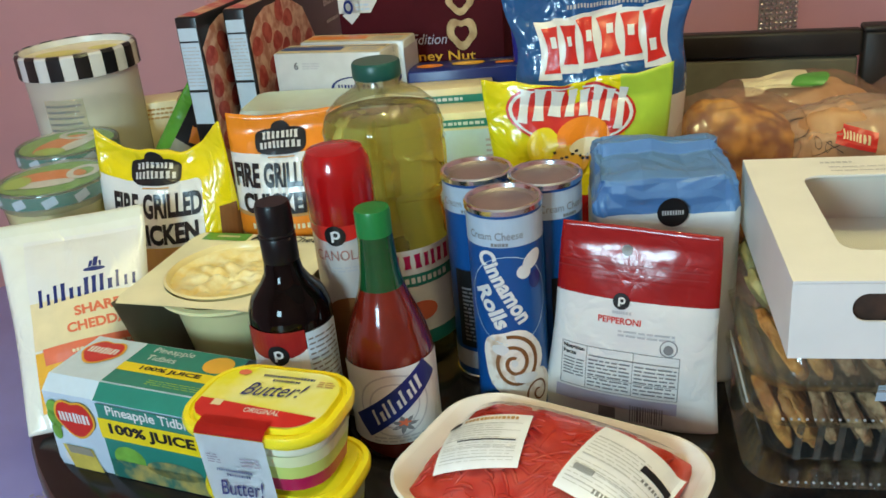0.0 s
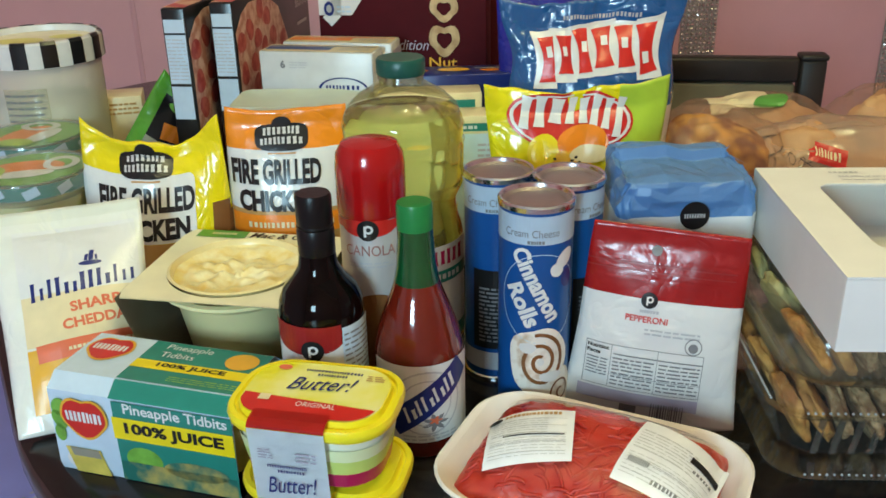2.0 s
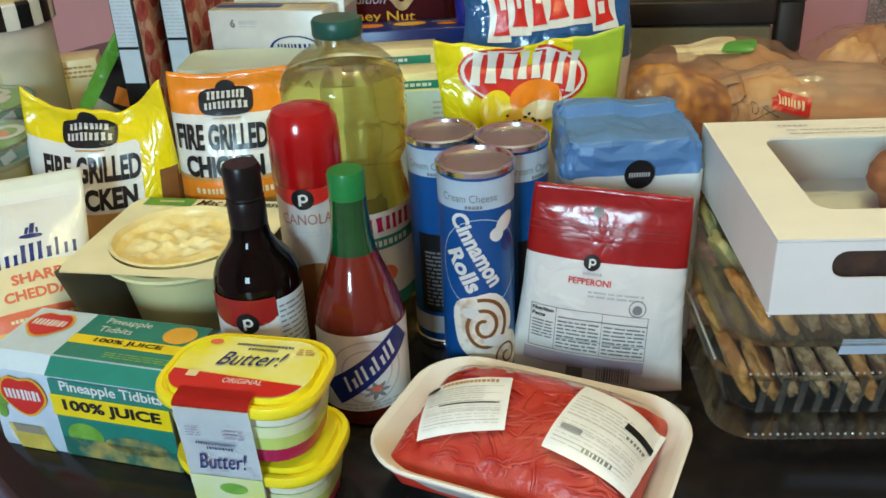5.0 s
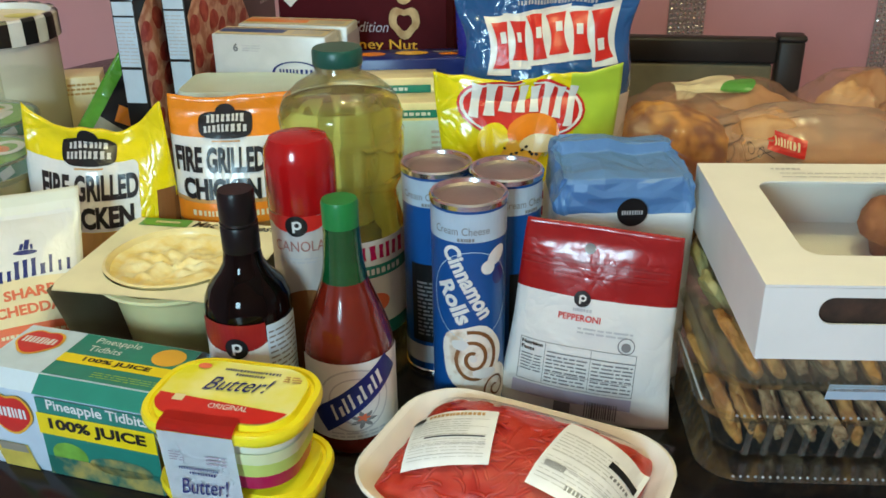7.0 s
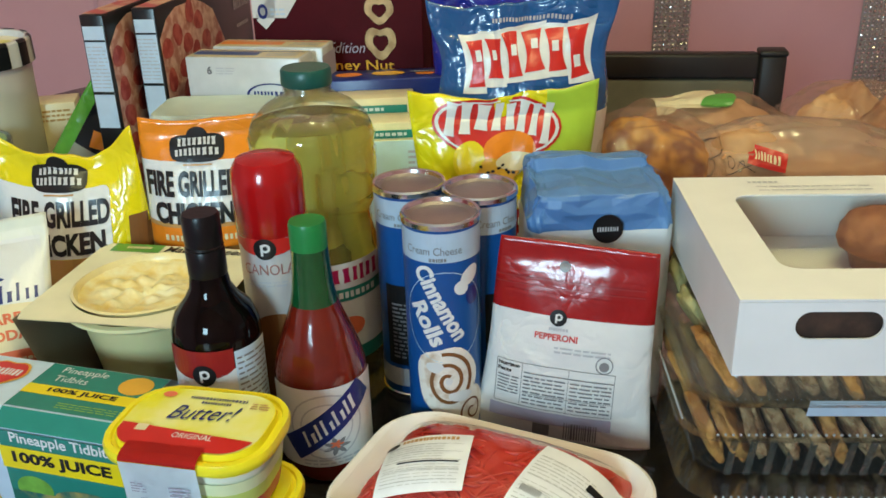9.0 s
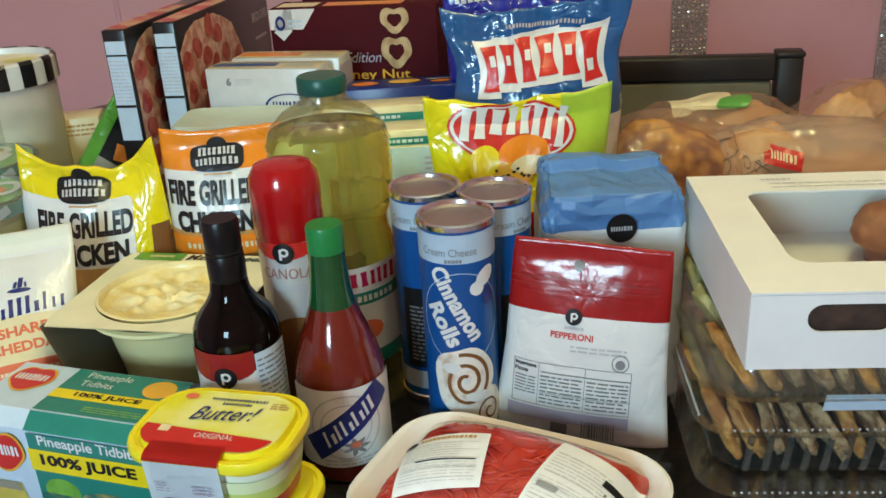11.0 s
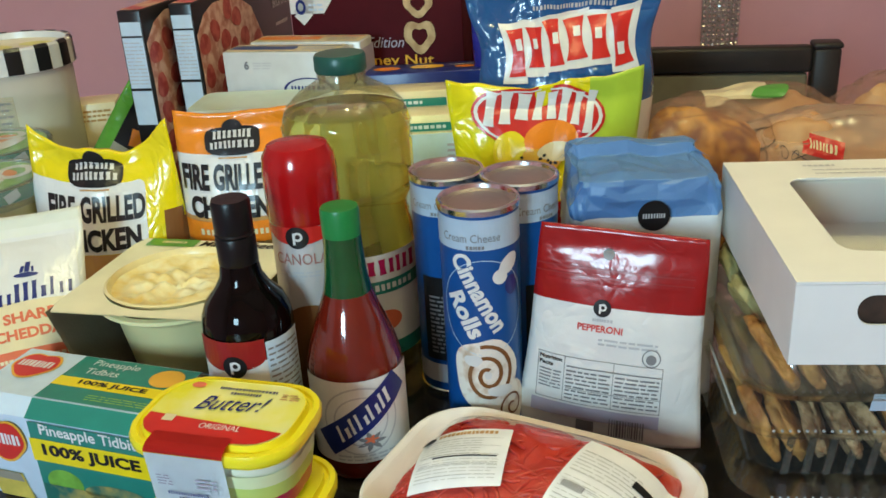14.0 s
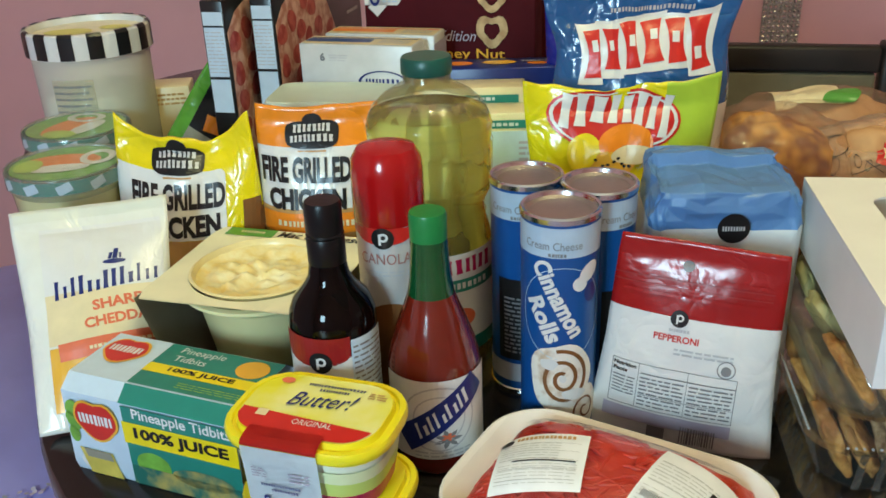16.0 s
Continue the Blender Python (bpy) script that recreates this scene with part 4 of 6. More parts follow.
# soy sauce bottle
def soy():
    t = thing("soy_sauce_bottle", "dark glass soy sauce bottle with a black cap", "bottle", -0.148, 0.632, 0, 0)
    part("glass", lathe([(0, 0), (0.030, 0), (0.0325, 0.004), (0.0332, 0.012), (0.0332, 0.127), (0.0322, 0.135), (0.0280, 0.145), (0.0200, 0.154), (0.0152, 0.163), (0.0136, 0.175), (0.0128, 0.19), (0, 0.19)], 48), soy_glass, t)
    part("cap", lathe([(0.0136, 0.172), (0.0142, 0.1735), (0.0142, 0.192), (0.0134, 0.1935), (0.0142, 0.195), (0.0134, 0.1965), (0.0138, 0.198), (0.0138, 0.218), (0.0126, 0.2205), (0, 0.2205)], 36), dark_plastic, t, "black screw cap")
    sf = round_face(0.0336, 0, -18)
    part("label", Art().rect(-0.036, 0.022, 0.036, 0.108).lay(sf, 0.0003), WHITE, t, "white paper label")
    part("label_band", Art().rect(-0.036, 0.108, 0.026, 0.125).lay(sf, 0.0006), DKRED, t, "red band")
    part("label_band", Art().ell(-0.004, 0.110, 0.030, 0.009).lay(sf, 0.00045), DKRED, t)
    part("nutrition_panel", Art().rect(0.0265, 0.024, 0.060, 0.122).lay(sf, 0.0007), SKY, t)
    part("small_print", Art().lines(0.028, 0.028, 0.058, 0.118, 20, 9, 0.35).lay(sf, 0.0010), GREY, t)
    badge(t, sf, 0.003, 0.105, 0.0088)


soy()


# hot sauce bottle
def hot_sauce():
    t = thing("hot_sauce_bottle", "glass bottle of red hot sauce with a green cap", "bottle", -0.073, 0.631, 0, 0)
    prof = [(0, 0), (0.032, 0), (0.0355, 0.004), (0.0362, 0.012), (0.0362, 0.080), (0.0352, 0.092), (0.0318, 0.106), (0.0262, 0.122), (0.0215, 0.134), (0.0176, 0.146), (0.0148, 0.16), (0.0130, 0.182), (0, 0.182)]
    part("glass", lathe(prof, 52), hot_mat, t, "glass full of red sauce")
    part("neck_seal", lathe([(0.0180, 0.1445), (0.0156, 0.158), (0.0140, 0.182), (0.0137, 0.1915)], 40), green_seal, t, "green shrink seal")
    part("cap", lathe([(0.0125, 0.188), (0.0138, 0.1885), (0.0140, 0.207), (0.0132, 0.2095), (0, 0.2100)], 40), green_cap, t, "green screw cap")
    sf = round_face(0.0366, 0, 8)
    part("label", Art().rect(-0.050, 0.018, 0.050, 0.088).lay(sf, 0.0003), WHITE, t, "white label with a blue sash")
    part("sash", Art().rect(-0.040, 0.046, 0.040, 0.068, 37).lay(sf, 0.0006), NAVY, t, "diagonal navy sash")
    stroke_row("sash_stroke", WHITE, t, sf, 0.0010, -0.026, 0.026, 0.058, 0.0130, 9, 13, turn=37, skew=0.35)
    part("emblem", Art().ell(0.004, 0.036, 0.012, 0.009, lambda a: 0.7 + 0.3 * math.cos(7 * a)).lay(sf, 0.0005), GREY, t)
    part("emblem", Art().ell(0.004, 0.038, 0.006, 0.004, lambda a: 0.7 + 0.3 * math.cos(5 * a)).lay(sf, 0.0008), CORAL, t)
    part("emblem_ring", Art().ell(-0.002, 0.054, 0.029, 0.029, hole=0.95).ell(-0.002, 0.054, 0.021, 0.021, hole=0.94).lay(sf, 0.0005), LGREY, t)
    part("small_print", Art().lines(-0.022, 0.0195, 0.024, 0.026, 2, 4).lay(sf, 0.0009), LGREY, t)


hot_sauce()


can_paint = mat("satin_can_paint", (0.56, 0.54, 0.52), 0.34, 0.25, var=0.05, bump=0.02)


dull_rose = print_mat("print_dull_rose", (0.38, 0.17, 0.15))


# spray oil can
def spray():
    t = thing("cooking_spray_can", "white spray oil can with a red plastic cap", "spray can", -0.1040, 0.687, 0, 0)
    part("can", lathe([(0, 0), (0.026, 0), (0.0272, 0.002), (0.0272, 0.181), (0.0255, 0.186), (0, 0.186)], 44), can_paint, t)
    part("cap", lathe([(0.0277, 0.184), (0.0282, 0.186), (0.0282, 0.222), (0.0270, 0.233), (0.0225, 0.241), (0.014, 0.2435), (0, 0.244)], 44), red_cap, t, "glossy red cap")
    sf = round_face(0.0274, 0, -10)
    part("red_band", Art().rect(-0.060, 0.176, 0.060, 0.1835).lay(sf, 0.0003), RED, t)
    part("red_band", Art().ell(0.0, 0.178, 0.024, 0.008).lay(sf, 0.0003), RED, t)
    badge(t, sf, 0.000, 0.176, 0.0088)
    part("lettering", Art().fitted("CANOLA", -0.020, 0.1540, 0.022, 0.1630).lay(sf, 0.0006), dull_rose, t)
    part("small_print", Art().lines(-0.018, 0.143, 0.022, 0.149, 2, 3).lay(sf, 0.0006), LGREY, t)
    part("food_print", Art().ell(0.004, 0.100, 0.022, 0.020).rect(-0.018, 0.02, 0.026, 0.100).lay(sf, 0.0006), BROWN, t)


spray()


# large oil bottle
def oil():
    t = thing("cooking_oil_bottle", "large clear bottle of golden oil with a dark green cap", "bottle", -0.072, 0.778, 0, 0)
    lower = [(0, 0), (0.046, 0), (0.051, 0.006), (0.0525, 0.016), (0.0525, 0.128), (0.051, 0.136), (0.0475, 0.148), (0.0465, 0.156), (0.0475, 0.164), (0.0525, 0.174), (0.0532, 0.177), (0.0522, 0.180), (0.0540, 0.184), (0.0540, 0.212), (0.0531, 0.215), (0.0531, 0.219), (0.0540, 0.222), (0.0540, 0.228), (0, 0.228)]
    bm = lathe(lower[:-2] + [(0.0540, 0.230), (0.0528, 0.2370), (0.0505, 0.2420), (0.0495, 0.2425), (0, 0.2425)], 120)
    for v in bm.verts:
        if 0.183 < v.co.z < 0.213 and v.co.xy.length > 0.03:
            k = 1 + 0.010 * math.cos(20 * math.atan2(v.co.y, v.co.x))
            v.co.x, v.co.y = v.co.x * k, v.co.y * k
    part("oil", bm, oil_mat, t, "golden vegetable oil").visible_shadow = False
    part("bottle", lathe([(0.0507, 0.2428), (0.0485, 0.247), (0.038, 0.257), (0.026, 0.264), (0.020, 0.268), (0.0188, 0.273)], 56), shoulder_mat, t, "clear plastic shoulder").visible_shadow = False
    for z0 in (0.150, 0.178, 0.214, 0.2285):
        part("ring", lathe([(0.0470 if z0 < 0.17 else 0.0546, z0), (0.0480 if z0 < 0.17 else 0.0552, z0 + 0.0012), (0.0470 if z0 < 0.17 else 0.0546, z0 + 0.0024)], 56), clear_mat, t).visible_shadow = False
    part("neck", lathe([(0.0188, 0.262), (0.0188, 0.270), (0.0205, 0.2705), (0.0205, 0.2725), (0.0188, 0.273)], 36), clear_mat, t)
    part("cap", lathe([(0.0195, 0.2735), (0.0208, 0.274), (0.0216, 0.2755), (0.0214, 0.2865), (0.0200, 0.2885), (0, 0.2890)], 44), dkgreen_cap, t, "ribbed dark green cap")
    sf = round_face(0.0530, 0, 10)
    part("label", Art().rect(-0.062, 0.030, 0.062, 0.128).lay(sf, 0.0004), WHITE, t, "white and green paper label")
    part("label_band", Art().rect(-0.062, 0.092, 0.062, 0.104).lay(sf, 0.0007), TEAL, t)
    blocks("name_bar", MAGENTA, t, sf, 0.0009, -0.050, 0.050, 0.1165, 0.0150, 11, 17, gap=0.34, flare=0.25)
    part("band_bars", Art().bars(-0.034, 0.044, 0.098, 0.006, 14, 18, gap=0.35).lay(sf, 0.0010), WHITE, t)
    part("label_foot", Art().rect(-0.062, 0.030, 0.062, 0.044).lay(sf, 0.0007), TEAL, t)
    part("food_print", Art().ell(0.012, 0.066, 0.016, 0.010).lay(sf, 0.0009), CORAL, t)


oil()


band_blue = print_mat("print_dull_pale_blue", (0.44, 0.56, 0.68))


# tins of rolls
def rolls_tin(x, y, turn, front):
    t = thing("roll_dough_tin", "blue card tin of cinnamon rolls with a metal lid", "tin", x, y, 0, turn, "tins of roll dough")
    r, h = 0.0302, 0.197
    part("tube", lathe([(0, 0.002), (r, 0.002), (r, h - 0.004), (r - 0.003, h - 0.0065), (0, h - 0.0075)], 48), BLUE, t)
    part("rim", lathe([(r - 0.0025, h - 0.004), (r + 0.0012, h - 0.005), (r + 0.0014, h - 0.001), (r + 0.0002, h + 0.0005), (r - 0.0018, h), (r - 0.003, h - 0.003)], 48), metal_mat, t)
    part("lid", lathe([(r - 0.0018, h - 0.0022), (r - 0.006, h - 0.0045), (r - 0.010, h - 0.0035), (0, h - 0.0030)], 48), can_lid_mat, t, "dull metal lid")
    part("base_rim", lathe([(r - 0.003, 0.0), (r + 0.0012, 0.0), (r + 0.0012, 0.0035), (r - 0.001, 0.005)], 48), metal_mat, t)
    sf = round_face(r, 0, 0)
    part("pale_band", Art().rect(-0.0945, 0.1655, 0.0945, 0.1895).lay(sf, 0.0003), band_blue, t, "pale blue band")
    part("band_lettering", Art().fitted("Cream Cheese", -0.033, 0.1720, 0.012, 0.1785).lay(sf, 0.0007), GREY, t)
    part("small_print", Art().bars(-0.014, 0.000, 0.1680, 0.0030, 6, 2).lay(sf, 0.0007), GREY, t)
    if front:
        part("lettering", Art().fitted("Cinnamon", -0.040, 0.1235, 0.030, 0.1385, -63, bold=0.0008).fitted("Rolls", -0.036, 0.1050, 0.004, 0.1200, -63, bold=0.0008).lay(sf, 0.0007), WHITE, t)
        part("white_mark", Art().ell(0.019, 0.152, 0.010, 0.0065, turn=40).ell(0.011, 0.143, 0.006, 0.006).lay(sf, 0.0007), WHITE, t)
        part("seal", Art().ell(0.021, 0.134, 0.006, 0.008).lay(sf, 0.0006), NAVY, t)
        roll = lambda a: 1 + 0.05 * math.sin(3 * a) + 0.04 * math.cos(5 * a)
        part("roll_print", Art().ell(-0.002, 0.060, 0.026, 0.033, roll).ell(0.018, 0.030, 0.016, 0.022, roll).lay(sf, 0.0005), roll_photo, t, "picture of an iced roll")
        for cx, cy, k, turns in ((-0.001, 0.061, 1.0, 2.1), (0.019, 0.029, 0.55, 1.4)):
            turn = [(1.2 + turns * 2 * math.pi * q / 59, k * (0.0035 + 0.0170 * q / 59)) for q in range(60)]
            swirl = Art().ribbon([(cx + r * math.cos(a), cy + 1.25 * r * math.sin(a)) for a, r in turn], 0.0032 * k)
            part("roll_swirl", swirl.lay(sf, 0.0009), BROWN, t, "brown cinnamon swirl")
        part("icing", Art().ell(-0.012, 0.074, 0.007, 0.005, roll).ell(0.008, 0.046, 0.010, 0.005, roll).ell(-0.001, 0.061, 0.0028, 0.0034).lay(sf, 0.0011), WHITE, t)
        part("ring_print", Art().ell(-0.002, 0.118, 0.034, 0.040, hole=0.985).lay(sf, 0.0005), SKY, t)
    else:
        part("name_bars", Art().bars(-0.002, 0.030, 0.132, 0.018, 4, 5, gap=0.2).lay(sf, 0.0006), LILAC, t)
        part("nutrition_panel", Art().rect(-0.026, 0.034, 0.016, 0.112).lay(sf, 0.0006), BLACK, t)
        part("small_print", Art().lines(-0.020, 0.040, 0.012, 0.096, 14, 7).lay(sf, 0.0009), GREY, t)
        part("pale_foot", Art().rect(-0.0945, 0.012, 0.0945, 0.030).lay(sf, 0.0005), LGREY, t)


rolls_tin(0.0275, 0.665, 2, True)
rolls_tin(0.008, 0.737, -4, False)
rolls_tin(0.065, 0.713, 48, False)


# pepperoni pouch
def pepperoni():
    t = thing("pepperoni_pouch", "white and dark red resealable pouch of pepperoni", "pouch", 0.1185, 0.630, 0.002, -20, rx=-4, ry=3.2)
    fa = dict(w_bot=0.149, w_top=0.122, h=0.171, d=0.030, seal=0.10, foot=0.5, wrinkle=0.0010, seed=3, fat=0.3)
    bag_body(fa, lambda x, y, s: 1 if y > 0.112 else 0, [bag_white, bag_red], t)
    face = bag_face(**fa)
    sf = lambda a, b: face(a - 0.005, b - 0.005)
    for zy in (0.134, 0.149):
        part("zip_ridge", Art().rect(-0.050, zy - 0.0012, 0.056, zy + 0.0012).lay(sf, 0.0016), bag_red, t, "raised zip ridge")
    part("zip_line", Art().rect(-0.060, 0.139, 0.060, 0.1403).rect(-0.060, 0.1445, 0.060, 0.1458).lay(sf, 0.0009), DKRED, t)
    part("hang_hole", Art().ell(-0.004, 0.157, 0.0042, 0.0042).lay(sf, 0.0009), GREY, t)
    badge(t, sf, -0.005, 0.117, 0.0068, 0.0012)
    part("lettering", Art().fitted("PEPPERONI", -0.023, 0.098, 0.012, 0.1035, bold=0.0004).lay(sf, 0.0009), RED, t)
    part("small_print", Art().bars(-0.012, 0.004, 0.1075, 0.0026, 8, 4).lines(-0.006, 0.087, 0.040, 0.094, 2, 3).lay(sf, 0.0009), LGREY, t)
    part("nutrition_frame", Art().border(-0.053, 0.036, 0.046, 0.075, 0.0005).rect(-0.031, 0.036, -0.0306, 0.075).rect(0.008, 0.036, 0.0084, 0.075).rect(-0.029, 0.0665, 0.0455, 0.0675).rect(-0.029, 0.048, 0.0455, 0.0484).lay(sf, 0.0009), GREY, t)
    part("nutrition_lettering", Art().fitted("Nutrition", -0.0515, 0.0695, -0.033, 0.0730, bold=0.0006).lay(sf, 0.0010), BLACK, t)
    part("nutrition_lettering", Art().fitted("Facts", -0.0515, 0.0645, -0.040, 0.0680, bold=0.0006).lay(sf, 0.0010), BLACK, t)
    part("small_print", Art().lines(-0.051, 0.045, -0.033, 0.062, 6, 6, 0.4).lines(-0.029, 0.038, 0.006, 0.065, 8, 7, 0.4).lines(0.010, 0.038, 0.044, 0.065, 8, 8, 0.4).lay(sf, 0.0010), GREY, t)
    part("lilac_print", Art().rect(-0.056, 0.022, 0.046, 0.034).lay(sf, 0.0008), LILAC, t)
    bars = Art()
    rnd = random.Random(8)
    x = 0.008
    while x < 0.036:
        w = rnd.uniform(0.0006, 0.0018)
        bars.rect(x, 0.010, x + w, 0.027)
        x += w + rnd.uniform(0.0006, 0.0014)
    tagged(part("barcode", bars.rect(-0.018, 0.010, -0.004, 0.022).lay(sf, 0.0012), GREY, t), "grey barcode", kind="stuff")
    part("eco_seal", Art().ell(0.036, 0.082, 0.0072, 0.0072, hole=0.88).ell(0.036, 0.081, 0.004, 0.004).lay(sf, 0.0010), GREY, t)


pepperoni()


# flour bag
def flour():
    t = thing("flour_bag", "blue and white paper flour bag with a crumpled folded top", "paper bag", 0.1645, 0.726, 0, -4)
    w, d = 0.119, 0.090
    pts = outline(w, d, 0.011, 5)
    pts = [p for k in range(len(pts)) for p in ((pts[k],) if math.dist(pts[k], pts[(k + 1) % len(pts)]) < 0.02 else
           [tuple(pts[k][q] + (pts[(k + 1) % len(pts)][q] - pts[k][q]) * m / 7 for q in (0, 1)) for m in range(7)])]
    n, bm, rnd = len(pts), bmesh.new(), random.Random(19)

    def crease(x, y, z):
        p = Vector((x * 20, y * 20, z * 30))
        return 0.7 * noise.noise(p) + 0.8 * (0.3 - abs(noise.noise(p * 1.5 + Vector((4, 1, 2))))) + rnd.uniform(-0.22, 0.22)

    rings, levels = [], [0, 0.004, 0.04, 0.08, 0.12, 0.150, 0.1585, 0.1655, 0.1725, 0.179, 0.185, 0.191, 0.1945]
    for z in levels:
        up, near = min(1.0, max(0.0, (z - 0.155) / 0.02)), max(0.0, (z - 0.185) / 0.0095)
        ring = []
        for x, y in pts:
            q = crease(x, y, z) * (0.0008 + 0.0062 * up)
            kx, ky = 1 - 0.09 * near - 0.03 * up * (x > 0), 1 - 0.05 * near * near
            pinch = 1 - 0.08 * math.exp(-((z - 0.182) / 0.008) ** 2) * (x < 0)
            wavy = 0.003 * noise.noise(Vector((x * 18, y * 18, 7))) if z > 0.15 else 0
            ring.append(bm.verts.new((x * kx * pinch + q * x / w * 2, y * ky + q * y / d * 2, z + wavy + 0.008 * near * (y + d / 2) / d + 0.3 * q * near)))
        rings.append(ring)
    for a, b, z in zip(rings, rings[1:], levels):
        for i in range(n):
            f = bm.faces.new((a[i], a[(i + 1) % n], b[(i + 1) % n], b[i]))
            f.material_index, f.smooth = (1 if z > 0.165 else 0), z < 0.16
    bm.faces.new(rings[0][::-1])
    last = rings[-1]
    base = [v.co.copy() for v in last]
    for s in (0.82, 0.62, 0.42, 0.22, 0.05):
        nxt = []
        for c in base:
            x, y = c.x * (1 - (1 - s) * 0.06), 0.018 + (c.y - 0.018) * s
            nxt.append(bm.verts.new((x, y, c.z + 0.003 * (1 - s) + 0.0055 * crease(x * 0.8, y * 1.3, 0.22))))
        for i in range(n):
            f = bm.faces.new((last[i], last[(i + 1) % n], nxt[(i + 1) % n], nxt[i]))
            f.material_index = 1
        last = nxt
    bm.faces.new(last).material_index = 1
    bmesh.ops.triangulate(bm, faces=[f for f in bm.faces if f.material_index == 1])
    bmesh.ops.bevel(bm, geom=[e for e in bm.edges if all(f.material_index == 1 for f in e.link_faces)], offset=0.0006, segments=1, affect="EDGES", material=1)
    part("bag", bm, [paper_white, paper_blue], t)
    sf = wall_xz(-d / 2 - 0.0016)
    part("emblem", Art().ell(0.003, 0.167, 0.0125, 0.0125).lay(sf, 0.0042), BLACK, t, "round black store emblem")
    part("emblem_bars", Art().bars(-0.006, 0.012, 0.167, 0.0042, 9, 5, gap=0.45).lay(sf, 0.0046), LGREY, t)
    part("small_print", Art().lines(-0.02, 0.128, 0.045, 0.138, 2, 6).lay(sf, 0.0014), LGREY, t)


flour()


# ---- groceries, middle rows ----
def mac_bowl():
    t = thing("macaroni_bowl", "bowl of macaroni and cheese in an open cream card sleeve", "ready meal", -0.226, 0.7615, 0, -16)
    w, d, h, wb = 0.165, 0.155, 0.108, 0.084
    hole_r = 0.0625
    bm = bmesh.new()
    n = 48
    for z, flip in ((h, False), (h - 0.0008, True)):
        inner = [bm.verts.new((hole_r * math.cos(2 * math.pi * i / n), hole_r * math.sin(2 * math.pi * i / n) - 0.004, z)) for i in range(n)]
        outer = []
        for i in range(n):
            a = 2 * math.pi * i / n
            k = min(w / 2 / max(abs(math.cos(a)), 1e-6), d / 2 / max(abs(math.sin(a)), 1e-6))
            outer.append(bm.verts.new((k * math.cos(a), k * math.sin(a), z)))
        for i in range(n):
            q = (inner[i], outer[i], outer[(i + 1) % n], inner[(i + 1) % n])
            bm.faces.new(q[::-1] if flip else q)
    part("sleeve_top", bm, card_top, t, "cream printed card with a round opening")
    for sx in (-1, 1):
        bm = bmesh.new()
        q = [(sx * w / 2, -d / 2, h - 0.001), (sx * w / 2, d / 2, h - 0.001), (sx * wb / 2, d / 2, 0.001), (sx * wb / 2, -d / 2, 0.001)]
        bm.faces.new([bm.verts.new(p) for p in (q if sx > 0 else q[::-1])])
        bmesh.ops.solidify(bm, geom=bm.faces[:], thickness=0.001)
        part("sleeve_side", bm, card_in, t, "grey inner side of the card sleeve")
    part("sleeve_base", rbox(wb, d, 0.001, 0), card_in, t)
    part("bowl", moved(lathe([(0, 0.002), (0.040, 0.002), (0.043, 0.006), (0.0575, 0.088), (0.061, 0.092), (0.0705, 0.0975), (0.0705, 0.1005), (0.066, 0.1015)], 56), Matrix.Translation((0, -0.004, 0))), bowl_mat, t, "cream plastic bowl")
    part("rim", moved(lathe([(0.0605, 0.1085), (0.0625, 0.1105), (0.0600, 0.1115), (0.0575, 0.1085), (0.0565, 0.104)], 56), Matrix.Translation((0, -0.004, 0))), rim_tan, t, "thin tan rim")
    bm = bmesh.new()
    rings, cy = [], -0.004
    for k in range(15):
        r = 0.0585 * k / 14
        if k == 0:
            rings.append([bm.verts.new((0, cy, 0.106))])
            continue
        rings.append([])
        for i in range(56):
            a = 2 * math.pi * i / 56
            x, y = r * math.cos(a), r * math.sin(a)
            q = noise.voronoi(Vector((x * 62 + 3, y * 85, 0.3)))[0]
            rings[-1].append(bm.verts.new((x, y + cy, 0.1088 - 0.012 * min(q[0], 0.8) * (1 - (k / 14) ** 6) - 0.002 * (k / 14) ** 8)))
    for a, b in zip(rings, rings[1:]):
        for i in range(56):
            j = (i + 1) % 56
            bm.faces.new((a[0], b[i], b[j]) if len(a) == 1 else (a[i], b[i], b[j], a[j])).smooth = True
    part("pasta", bm, pasta_mat, t, "lumpy golden macaroni in cheese sauce")
    tp = top_xy(h)
    part("lettering", Art().fitted("Mac & Cheese", -0.016, 0.0630, 0.070, 0.0755, shear=0.25, bold=0.0003).lay(tp, 0.0005), BLACK, t)
    part("green_tab", Art().rect(-0.070, 0.060, -0.020, 0.0773, skew=0.0).lay(tp, 0.0005), GREEN, t, "olive green printed tab")
    part("tab_bars", Art().bars(-0.056, -0.030, 0.069, 0.005, 8, 3).lay(tp, 0.0009), CREAM, t)


mac_bowl()


